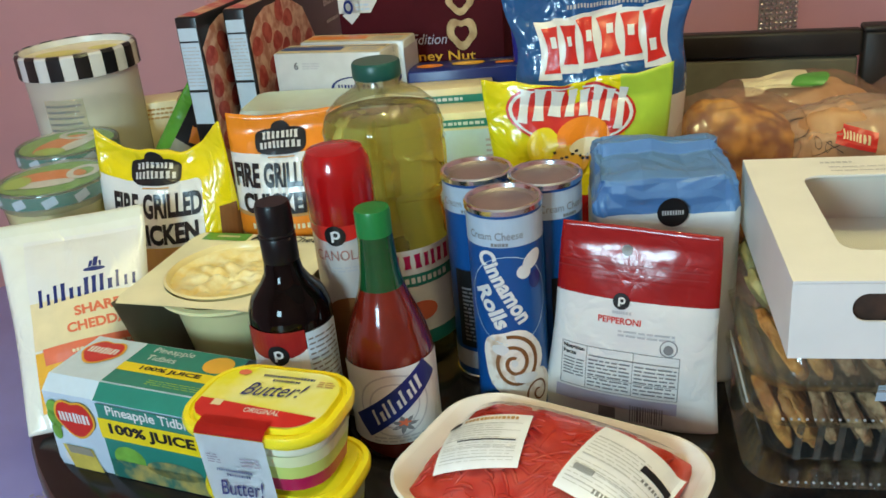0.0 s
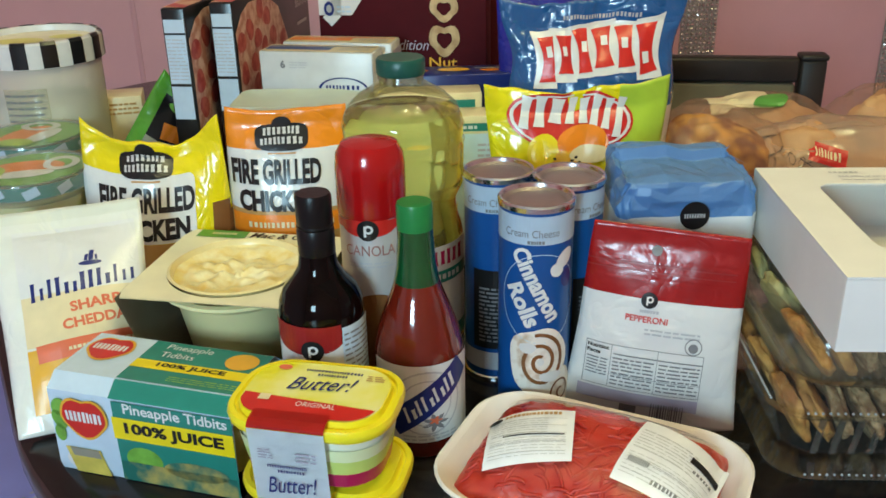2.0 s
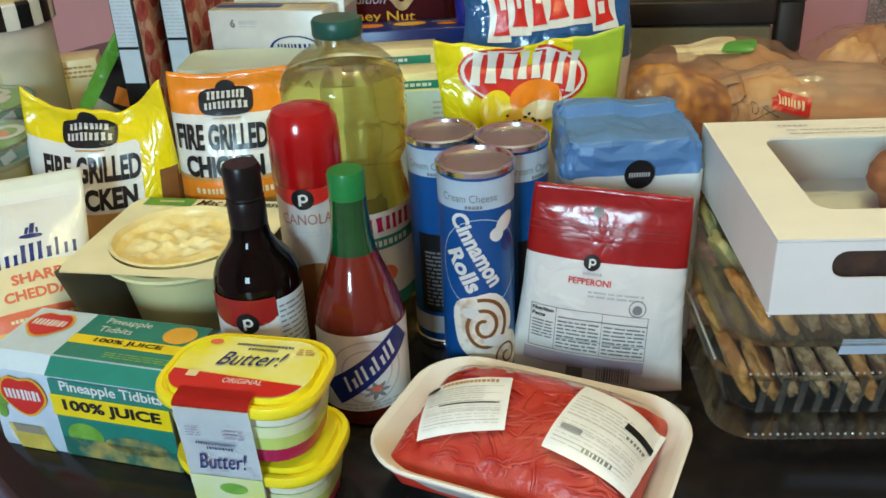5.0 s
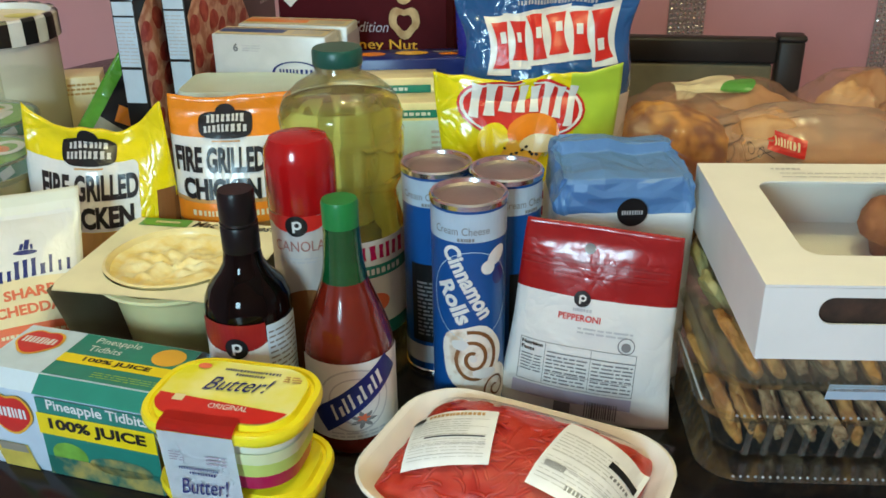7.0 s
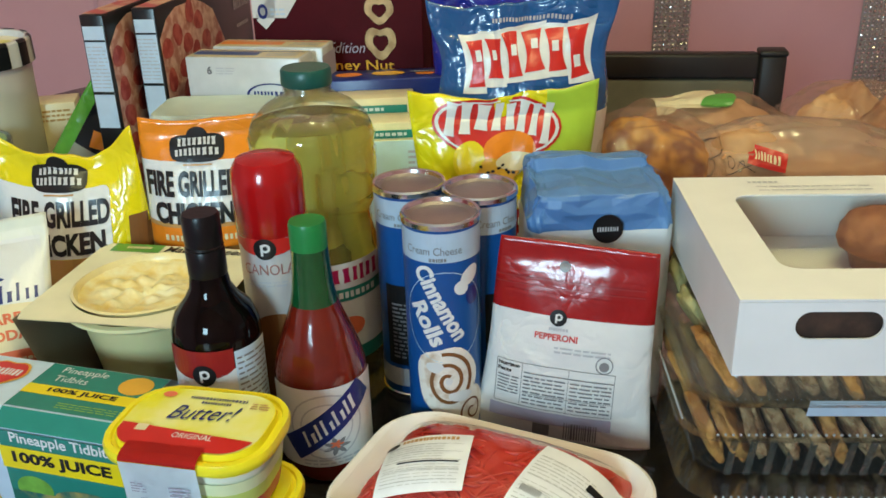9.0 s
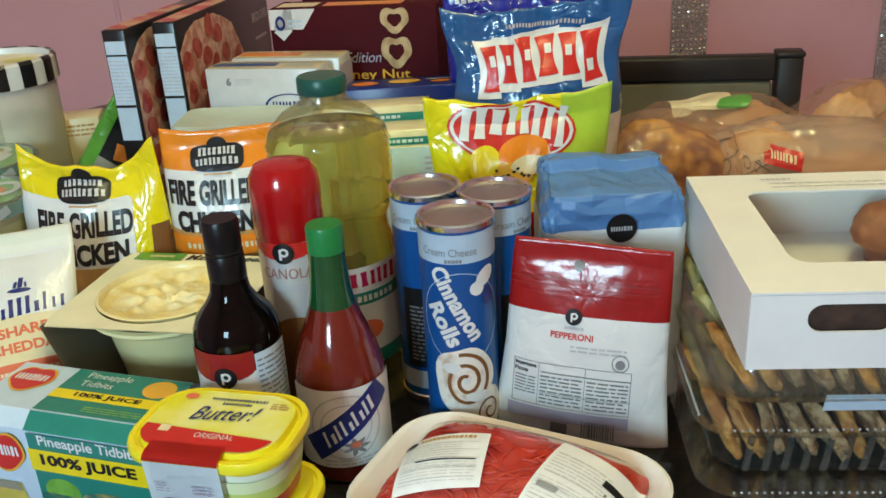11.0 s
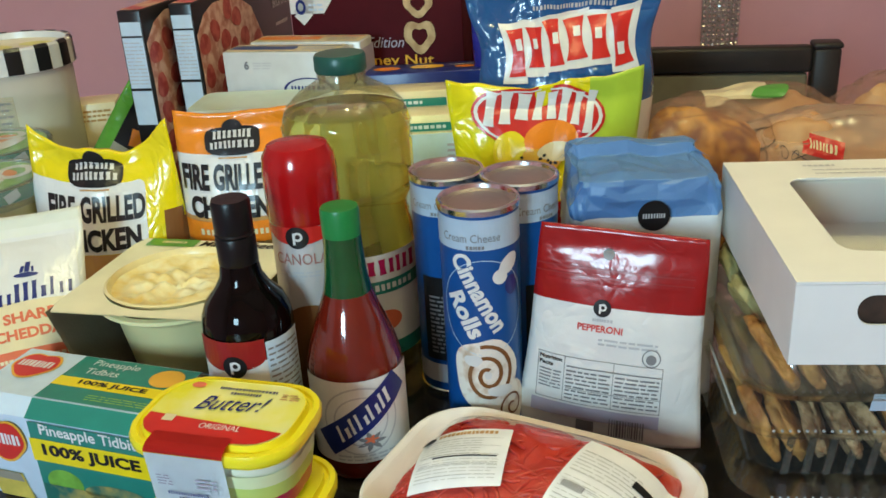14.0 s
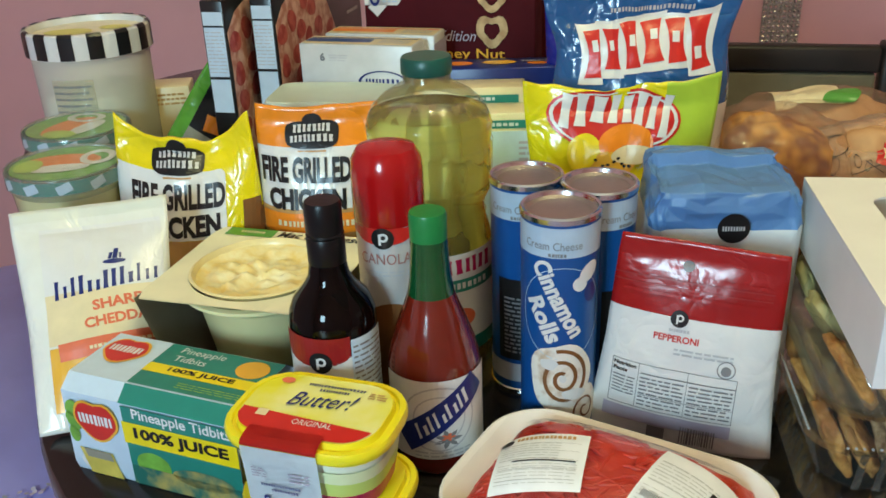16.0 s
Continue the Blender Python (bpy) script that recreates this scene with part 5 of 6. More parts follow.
def cheddar():
    t = thing("shredded_cheese_bag", "pale resealable bag of sharp cheddar leaning back", "pouch", -0.352, 0.676, 0.004, 15, rx=-38.5)
    fa = dict(w_bot=0.120, w_top=0.136, h=0.200, d=0.036, seal=0.12, foot=0.25, wrinkle=0.0016, seed=8, fat=0.4, wave=0.004)

    bag_body(fa, lambda x, y, s: 0, [bag_pale], t)
    face = bag_face(**fa)
    sf = lambda a, b: face(a + 0.010, b + 0.012)
    part("white_panel", Art().rect(-0.054, 0.105, 0.050, 0.168).lay(sf, 0.0006), bag_white, t)
    part("peach_panel", Art().rect(-0.054, 0.060, 0.049, 0.105).lay(sf, 0.0006), CREAM, t)
    part("amber_panel", Art().rect(-0.054, 0.004, 0.046, 0.058).lay(sf, 0.0006), AMBER, t)
    part("red_band", Art().rect(-0.046, 0.048, 0.048, 0.063, 3).lay(sf, 0.0010), CORAL, t, "red stripe")
    stroke_row("name_stroke", NAVY, t, sf, 0.0010, -0.047, 0.046, 0.1125, 0.0165, 13, 12, turn=6, skew=0.15, weight=0.5)
    part("ship_mark", Art().ell(0.008, 0.1285, 0.010, 0.0022).rect(0.0035, 0.131, 0.0065, 0.137, 0, 0.3).rect(0.0075, 0.131, 0.0115, 0.1405, 0, 0.2).rect(0.0125, 0.131, 0.0145, 0.136).lay(sf, 0.0010), NAVY, t)
    part("lettering", Art().fitted("SHARP", -0.014, 0.0870, 0.030, 0.0965, 4, bold=0.0007).fitted("CHEDDAR", -0.022, 0.0725, 0.042, 0.0820, 4, bold=0.0007).lay(sf, 0.0010), CORAL, t)
    part("small_print", Art().bars(-0.02, 0.040, 0.0555, 0.003, 16, 7, turn=3).lay(sf, 0.0014), CREAM, t)
    part("seal_strip", Art().rect(-0.076, 0.176, 0.056, 0.1875).lay(sf, 0.0008), clear_mat, t, "clear crimped top")


cheddar()


def chicken(x, y, yaw, top_mat, w, h, seed, wave, lean, yellow):
    kind = "bright yellow" if yellow else "orange and white"
    t = thing("frozen_chicken_bag", kind + " plastic bag of grilled chicken", "food bag", x, y, 0, yaw, "bags of grilled chicken", rx=lean)
    fa = dict(w_bot=w, w_top=w * (0.76 if yellow else 0.82), h=h, d=0.075, seal=0.08, foot=0.7, wrinkle=0.0026 if yellow else 0.0016, seed=seed, ear=0.022 if yellow else 0.004, fat=0.4, wave=wave, rag=0.011 if yellow else 0.003)

    def zone(px, py, s):
        if s < 0:
            return 0
        return 0 if yellow or py > 0.181 else (1 if py > 0.122 else 2)
    bag_body(fa, zone, [top_mat, bag_white, TAN], t)
    sf = bag_face(**fa)
    if yellow:
        part("white_panel", Art().rect(-w * 0.43, 0.096, 0.034, 0.160).rect(0.034, 0.096, 0.041, 0.153).ell(0.034, 0.153, 0.007, 0.007).lay(sf, 0.0007), bag_white, t, "white panel")
        part("tan_panel", Art().rect(-w * 0.43, 0.030, 0.041, 0.0955).lay(sf, 0.0007), TAN, t, "golden brown panel")
        part("side_picture", Art().rect(0.058, 0.040, 0.085, 0.128).lay(sf, 0.0007), BROWN, t, "brown food picture")
    lx, ly = (-0.0065, 0.170) if yellow else (-0.005, 0.194)
    part("name_plate", Art().ell(lx, ly - 0.001, 0.0265, 0.0125, lambda a: 1 / max(abs(math.cos(a)) ** 4 + abs(math.sin(a)) ** 4, 0.01) ** 0.25).ell(lx, ly + 0.010, 0.010, 0.009).lay(sf, 0.0012), BLACK, t, "black name plate")
    blocks("name_bar", PALE, t, sf, 0.0016, lx - 0.019, lx + 0.019, ly + 0.0034, 0.0068, 8, 3, gap=0.32, arch=0.0015, flare=0.25)
    blocks("name_bar", PALE, t, sf, 0.0016, lx - 0.022, lx + 0.022, ly - 0.0054, 0.0066, 9, 4, gap=0.32, arch=0.0015, flare=0.25)
    part("plate_curve", Art().rect(lx - 0.014, ly - 0.0165, lx + 0.014, ly - 0.0150).lay(sf, 0.0012), TAN, t)
    tx, k = (lx, 1.0) if yellow else (lx - 0.006, 0.95)
    part("lettering", Art().fitted("FIRE GRILLED", tx - 0.049 * k, ly - 0.045, tx + 0.047 * k, ly - 0.021, bold=0.0008).fitted("CHICKEN", tx - 0.043 * k, ly - 0.071, tx + 0.041 * k, ly - 0.050, bold=0.0010).lay(sf, 0.0012), BLACK, t)
    if not yellow:
        part("lower_band", Art().rect(-w * 0.42, 0.100, w * 0.42, 0.120).lay(sf, 0.0010), ORANGE, t)
        part("small_print", Art().bars(-0.045, 0.045, 0.110, 0.006, 18, 6, gap=0.4).lay(sf, 0.0014), CREAM, t)


chicken(-0.3185, 0.886, 0, bag_yellow, 0.180, 0.190, 4, 0.030, -1, True)
chicken(-0.183, 0.884, -2, bag_orange, 0.146, 0.219, 6, 0.004, -1, False)


def dip_cup(x, y, z, turn):
    t = thing("dip_tub", "clear round tub with a green printed lid", "tub", x, y, z, turn, "stacked clear tubs")
    part("cup", lathe([(0, 0.001), (0.050, 0.001), (0.052, 0.004), (0.0575, 0.066), (0.059, 0.068)], 44), jar_film, t, "cloudy clear cup")
    part("filling", lathe([(0, 0.003), (0.0505, 0.003), (0.0555, 0.056), (0, 0.056)], 40), bowl_mat, t, "pale creamy filling")
    part("lid", lathe([(0.0585, 0.062), (0.0605, 0.063), (0.0608, 0.078), (0.0595, 0.0805), (0.057, 0.0805), (0.0555, 0.0775), (0, 0.0775)], 48), lid_haze, t)
    part("lid_film", lathe([(0.0560, 0.0803), (0, 0.0803)], 40), lid_haze, t, "hazy clear lid panel").visible_shadow = False
    part("lid_band", lathe([(0.0598, 0.064), (0.0600, 0.0775)], 48), TEAL, t, "green printed rim")
    part("lid_card", lathe([(0.0550, 0.0782), (0, 0.0782)], 40), leaf_print, t)
    tp = top_xy(0.0784)
    part("lid_print", Art().ell(-0.006, 0.004, 0.040, 0.024).lay(tp, 0.0004), ORANGE, t)
    part("lid_print", Art().ell(0.030, 0.010, 0.018, 0.024, hole=0.6).ell(-0.004, -0.018, 0.030, 0.012).lay(tp, 0.0008), WHITE, t)
    part("lid_print", Art().ell(-0.036, -0.006, 0.014, 0.020).lay(tp, 0.0012), LIME, t)
    for k in range(11):
        part("rim_spot", Art().rect(-0.165 + k * 0.033, 0.066, -0.150 + k * 0.033, 0.0755, 20).lay(round_face(0.0602, 0), 0.0002), SKY, t)


for dx, dy, turn in ((-0.448, 0.914, 10), (-0.486, 1.048, 70)):
    dip_cup(dx, dy, 0.0, turn + 40)
    dip_cup(dx, dy, 0.0835, turn)


def striped_tub(x, y):
    t = thing("dessert_tub", "clear tub with a black and white striped lid", "tub", x, y, 0, 0)
    r = 0.0735
    part("jar", lathe([(0, 0.001), (r - 0.010, 0.001), (r - 0.006, 0.006), (r - 0.002, 0.226), (r - 0.002, 0.228)], 56), tub_haze, t, "cloudy clear jar")
    part("contents", lathe([(0, 0.004), (r - 0.012, 0.004), (r - 0.006, 0.166), (r - 0.012, 0.174), (0, 0.176)], 40), pale_cream, t, "pale cream contents")
    part("lid", lathe([(r - 0.001, 0.223), (r + 0.003, 0.224), (r + 0.003, 0.252), (r + 0.001, 0.254), (r - 0.004, 0.254), (r - 0.005, 0.246), (0, 0.246)], 64), WHITE, t, "white lid rim")
    part("lid_card", lathe([(r - 0.006, 0.2466), (0, 0.2466)], 44), pale_cream, t)
    part("lid_print", Art().ell(-0.02, -0.01, 0.03, 0.02).ell(0.03, 0.015, 0.02, 0.014).lay(top_xy(0.2468), 0.0006), LEMON, t)
    def rim_face(turn):
        q = radians(turn)

        def f(a, b):
            over = max(0.0, b - 0.2535)
            rr = r + 0.003 - over
            return Vector((rr * math.sin(a / r + q), -rr * math.cos(a / r + q), min(b, 0.2535) + min(over, 0.001)))
        return f

    n = 14
    for k in range(n):
        a = 360 * k / n
        part("stripe", Art().rect(-0.0085, 0.2245, 0.0085, 0.2590).lay(rim_face(a), 0.0006), BLACK, t, "black stripe")
    sf = round_face(r - 0.003, 0, 0)
    part("label", Art().rect(-0.030, 0.110, 0.022, 0.200).lay(sf, 0.0012), jar_film, t)
    part("small_print", Art().lines(-0.028, 0.118, 0.018, 0.196, 10, 9, 0.3).lay(sf, 0.0018), GREY, t)
    part("seal_spots", Art().bars(-0.05, 0.0, 0.115, 0.008, 7, 3).lay(sf, 0.0016), leaf_print, t)


striped_tub(-0.503, 1.180)


def salad_bag():
    t = thing("salad_bag", "green edged salad bag with a dark panel", "food bag", -0.418, 1.085, 0.008, 10, rx=-10, ry=38)
    fa = dict(w_bot=0.120, w_top=0.125, h=0.205, d=0.05, seal=0.12, foot=0.7, wrinkle=0.003, seed=12, fat=0.4, wave=0.012, ear=0.01)
    bag_body(fa, lambda x, y, s: 0 if (y > 0.190 or x < -0.047) else (2 if y < 0.135 else 1), [bag_green, dark_plastic, grain_mat], t)
    sf = bag_face(**fa)
    part("orange_patch", Art().rect(-0.030, 0.140, -0.006, 0.160, 12).lay(sf, 0.0012), ORANGE, t, "orange printed patch")
    part("leaf_window", Art().ell(-0.020, 0.179, 0.016, 0.006).lay(sf, 0.0012), leaf_print, t)


salad_bag()


def carton(name, label, category, x, y, yaw, w, d, h, material, z=0.0, group="", bevel=0.0015):
    t = thing(name, label, category, x, y, z, yaw, group)
    part("carton", rbox(w, d, h, bevel, 2), material, t)
    return t


# small cream carton at the back
t = carton("small_carton", "small cream card carton behind the salad bag", "carton", -0.432, 1.225, 8, 0.070, 0.05, 0.165, CREAM)
part("small_print", Art().lines(-0.03, 0.14, 0.03, 0.158, 3, 4).lay(wall_xz(-0.025), 0.0005), TAN, t)


# pizza cartons stood on edge
def pizza_box(x, y, yaw):
    w, d, h = 0.027, 0.318, 0.300
    t = carton("frozen_pizza_box", "black frozen pizza carton stood on its edge", "pizza box", x, y, yaw, w, d, h, BLACK, group="pizza cartons")
    fr = wall_xz(-d / 2)
    part("nutrition_panel", Art().rect(-0.0118, 0.176, 0.0118, 0.288).lay(fr, 0.0005), SKY, t, "pale nutrition panel")
    for z0, z1 in ((0.2715, 0.2735), (0.214, 0.217)):
        part("panel_rule", Art().rect(-0.0118, z0, 0.0118, z1).lay(fr, 0.0009), BLACK, t)
    part("small_print", Art().lines(-0.0105, 0.220, 0.0105, 0.268, 12, 5, 0.25).lay(fr, 0.0009), LGREY, t)
    sd = wall_right(w / 2, 0, 0)
    disc = lambda a: min(1.0, (0.1575 - 0.075) / 0.140 / max(-math.cos(a), 1e-6), (0.296 - 0.155) / 0.150 / max(math.sin(a), 1e-6)) * (1 + 0.012 * math.sin(9 * a) + 0.010 * math.cos(14 * a))
    part("pizza_print", Art().ell(-0.075, 0.155, 0.140 * 0.97, 0.150 * 0.97, disc).lay(sd, 0.0006), pizza_cheese, t, "picture of a pepperoni pizza")
    rnd = random.Random(31)
    spots = []
    for k in range(900):
        px, py = rnd.uniform(-0.144, 0.045), rnd.uniform(0.03, 0.282)
        if ((px + 0.075) / 0.118) ** 2 + ((py - 0.155) / 0.128) ** 2 < 1 and all(math.hypot(px - q, py - r) > 0.026 for q, r in spots):
            spots.append((px, py))
    for k, (px, py) in enumerate(spots):
        wob = lambda a, k=k: 1 + 0.10 * math.sin(2 * a + k) + 0.06 * math.sin(3 * a + 2 * k)
        part("pepperoni_print", Art().ell(px, py, 0.0135, 0.0125, wob).lay(sd, 0.0011 + 0.0002 * (k % 2)), pepper_mat, t)
    part("lettering", Art().fitted("BRICK OVEN", 0.088, 0.257, 0.150, 0.270, bold=0.0004).lay(sd, 0.0009), LGREY, t)
    part("name_bars", Art().bars(0.092, 0.140, 0.235, 0.005, 8, 7).lay(sd, 0.0009), LGREY, t)
    tp = top_xy(h)
    part("top_print", Art().rect(-0.0125, -0.155, 0.0125, 0.02).lay(tp, 0.0005), pizza_mat, t)


pizza_cheese = two_tone("printed_cheese", (0.50, 0.22, 0.17), (0.74, 0.50, 0.43), 80, 0.4, 0.6, 0.35, 0.0)
pepper_mat = two_tone("printed_pepperoni", (0.36, 0.04, 0.04), (0.52, 0.12, 0.10), 90, 0.4, 0.6, 0.35, 0.0)
pizza_box(-0.271, 1.185, -13)
pizza_box(-0.223, 1.215, -13)


carton_white = print_mat("carton_white", (0.60, 0.61, 0.60))


# frozen treat cartons
for k, (x, y, stripe) in enumerate(((-0.150, 1.063, BLUE), (-0.126, 1.116, ORANGE))):
    w, d, h = 0.136, 0.042, 0.244
    t = carton("frozen_treat_carton", "white frozen dessert carton with a coloured top stripe", "carton", x, y, -17, w, d, h, carton_white, group="frozen dessert cartons")
    tp, fr = top_xy(h), wall_xz(-d / 2)
    part("top_print", Art().rect(-0.066, -0.019, 0.066, 0.019).lay(tp, 0.0005), CREAM, t)
    part("top_stripe", Art().rect(-0.064, -0.010, 0.014, 0.006).lay(tp, 0.0009), stripe, t)
    part("top_rule", Art().rect(-0.064, 0.009, 0.064, 0.012).lay(tp, 0.0009), RED if k else NAVY, t)
    part("barcode", Art().bars(0.024, 0.060, -0.004, 0.018, 16, 4, gap=0.5).lay(tp, 0.0009), LGREY, t)
    part("count_lettering", Art().text("6", -0.040, 0.229, 0.012, bold=0.0004).lay(fr, 0.0006), GREY, t)
    part("small_print", Art().lines(-0.032, 0.2245, -0.010, 0.2335, 3, 5, 0.3).lay(fr, 0.0006), LGREY, t)
    part("oval_rim", Art().ell(0.032, 0.202, 0.030, 0.014, hole=0.90).bars(0.010, 0.052, 0.2045, 0.005, 9, 4, gap=0.5).lay(fr, 0.0010), NAVY, t, "blue oval mark")
    part("end_print", Art().rect(-0.024, 0.05, 0.024, 0.235).lay(wall_right(w / 2), 0.0005), LILAC if k else WHITE, t)


# pale container behind the chicken bags
t = thing("food_container", "pale frosted plastic food container with a flat lid", "container", -0.172, 1.000, 0, -7)
part("box", trayform([(0.135, 0.070, 0.012, 0), (0.146, 0.080, 0.014, 0.188)], cap=(True, True)), frosted, t)
part("lid", trayform([(0.150, 0.084, 0.015, 0.186), (0.153, 0.087, 0.016, 0.190), (0.153, 0.087, 0.016, 0.199), (0.148, 0.082, 0.014, 0.203), (0.138, 0.072, 0.012, 0.2005)], cap=(True, True)), frosted, t, "pale frosted lid")


# blue carton and cream cartons
t = carton("blue_carton", "dark blue card carton with orange food pictures", "carton", 0.006, 1.088, -3, 0.140, 0.050, 0.207, NAVY)
part("top_print", Art().ell(-0.045, 0.0, 0.016, 0.010).lay(top_xy(0.207), 0.0006), ORANGE, t)
part("top_print", Art().ell(0.046, -0.004, 0.012, 0.006).lay(top_xy(0.207), 0.0006), ORANGE, t)
part("top_print", Art().ell(0.002, 0.002, 0.020, 0.010).lay(top_xy(0.207), 0.0008), AMBER, t)
part("top_bars", Art().bars(0.028, 0.064, 0.006, 0.005, 8, 3).lay(top_xy(0.207), 0.0010), LGREY, t)
for k, (x, y, h, w) in enumerate(((-0.030, 1.040, 0.196, 0.128), (-0.008, 0.990, 0.181, 0.130))):
    t = carton("cream_carton", "cream and pale blue food carton with a teal stripe", "carton", x, y, -3, w, 0.040, h, CREAM, group="cream cartons")
    fr = wall_xz(-0.020)
    part("pale_panel", Art().rect(-w / 2, 0.0, w / 2, h - 0.020).lay(fr, 0.0005), SKY, t)
    part("teal_stripe", Art().rect(-0.05, h - 0.017, w / 2 - 0.008, h - 0.008).lay(fr, 0.0007), TEAL, t)
    part("stripe_bars", Art().bars(-0.045, 0.030, h - 0.0125, 0.004, 12, 5).lay(fr, 0.0011), WHITE, t)
    part("small_print", Art().lines(w / 2 - 0.035, h - 0.055, w / 2 - 0.015, h - 0.030, 4, 6).ell(w / 2 - 0.025, h - 0.070, 0.005, 0.006).lay(fr, 0.0008), LILAC, t)


oat_print = two_tone("printed_oat_ring", (0.40, 0.24, 0.10), (0.62, 0.44, 0.22), 70, 0.35, 0.65, 0.4, 0.0)


# cereal carton
def cereal():
    w, d, h = 0.214, 0.062, 0.290
    t = carton("cereal_box", "large maroon cereal carton with heart-shaped rings", "cereal box", -0.042, 1.186, -14, w, d, h, MAROON)
    fr = wall_xz(-d / 2)
    part("corner_flash", Art().rect(-w / 2 + 0.012, h - 0.026, -w / 2 + 0.052, h - 0.001, skew=0.7).rect(-w / 2 + 0.0005, h - 0.026, -w / 2 + 0.030, h - 0.001).rect(-w / 2 + 0.008, h - 0.036, -w / 2 + 0.026, h - 0.020, 45).lay(fr, 0.0005), WHITE, t, "white corner flash")
    part("corner_mark", Art().ell(-w / 2 + 0.014, h - 0.018, 0.0065, 0.009, hole=0.55).lay(fr, 0.0009), NAVY, t)
    part("small_print", Art().lines(-w / 2 + 0.024, h - 0.024, -w / 2 + 0.044, h - 0.013, 2, 4).lay(fr, 0.0009), SKY, t)
    bell = lambda a, c, w: math.exp(-((math.degrees(a) % 360 - c) / w) ** 2)
    heart = lambda a: 0.95 - 0.24 * bell(a, 90, 22) + 0.12 * (bell(a, 48, 26) + bell(a, 132, 26)) - 0.13 * (bell(a, 222, 22) + bell(a, 318, 22)) + 0.12 * bell(a, 270, 20)
    for hz in (h - 0.014, h - 0.056):
        ring = Art().ell(0.054, hz, 0.0205, 0.0205, heart, hole=0.5) if hz < h - 0.03 else Art().ell(0.054, hz - 0.003, 0.019, 0.0165, heart, hole=0.5)
        rb = ring.lay(fr, 0.0010)
        part("heart_ring", rb, oat_print, t, "picture of a heart-shaped oat ring")
    part("lettering", Art().fitted("Edition", -0.013, h - 0.069, 0.034, h - 0.056, shear=0.3).lay(fr, 0.0008), LILAC, t)
    part("lettering", Art().fitted("Honey Nut", -0.034, h - 0.094, 0.070, h - 0.078, bold=0.0002).lay(fr, 0.0008), AMBER, t)
    tp = top_xy(h)
    part("top_print", Art().rect(-0.04, -0.020, 0.06, 0.010).lay(tp, 0.0005), ORANGE, t)
    part("top_print", Art().rect(-0.10, -0.022, -0.05, 0.012).lay(tp, 0.0005), CREAM, t)
    blocks("top_bar", AMBER, t, tp, 0.0009, -0.03, 0.05, -0.004, 0.010, 6, 5)


cereal()
t = carton("cereal_box", "second maroon cereal carton standing behind the first", "cereal box", -0.004, 1.262, -14, 0.214, 0.062, 0.290, MAROON)
part("top_print", Art().rect(-0.02, -0.020, 0.09, 0.012).lay(top_xy(0.290), 0.0005), ORANGE, t)
part("top_print", Art().rect(-0.10, -0.022, -0.03, 0.012).lay(top_xy(0.290), 0.0005), CREAM, t)
blocks("top_bar", RED, t, top_xy(0.290), 0.0009, -0.01, 0.08, -0.004, 0.010, 6, 5)


# crisp and snack bags
def crisps():
    t = thing("crisp_bag", "blue crisp bag with a red and white block logo", "snack bag", 0.150, 0.972, 0, -4, rx=-1)
    fa = dict(w_bot=0.166, w_top=0.208, h=0.302, d=0.085, seal=0.10, foot=0.6, wrinkle=0.0040, seed=15, ear=0.016, fat=0.45, wave=0.022, rag=0.006, tip=0.011, waist=0.10)
    bag_body(fa, lambda x, y, s: 1 if y < 0.185 and abs(x) > 0.070 else 0, [bag_blue, bag_white], t)
    sf = bag_face(**fa)
    blocks("logo_outline", WHITE, t, sf, 0.0014, -0.070, 0.078, 0.241, 0.056, 6, 41, gap=-0.16, arch=0.010, turn=3, label="white block outline", flare=0.10, grow=0.22)
    blocks("logo_block", RED, t, sf, 0.0022, -0.067, 0.075, 0.241, 0.044, 6, 41, gap=0.14, arch=0.010, turn=3, label="red block", notch=WHITE, flare=0.32, grow=0.22)
    part("small_print", Art().bars(-0.034, 0.053, 0.284, 0.005, 24, 7, gap=0.4, turn=-2).lay(sf, 0.0012), LGREY, t)


crisps()
t = thing("snack_bag", "shiny royal blue snack bag standing behind the others", "snack bag", 0.146, 1.066, 0, -6, rx=-1)
bag_body(dict(w_bot=0.17, w_top=0.178, h=0.332, d=0.07, seal=0.08, foot=0.6, wrinkle=0.004, seed=21, ear=0.006, fat=0.4, wave=0.014), lambda x, y, s: 0, [bag_royal], t)
part("name_bars", Art().bars(-0.075, -0.03, 0.300, 0.007, 6, 3, turn=8).lay(bag_face(0.17, 0.178, 0.332, 0.07, 0.08, 0.6, 0.004, 21, 0.006, 0, 2.4, 0.4, 0.014), 0.0012), LGREY, t)


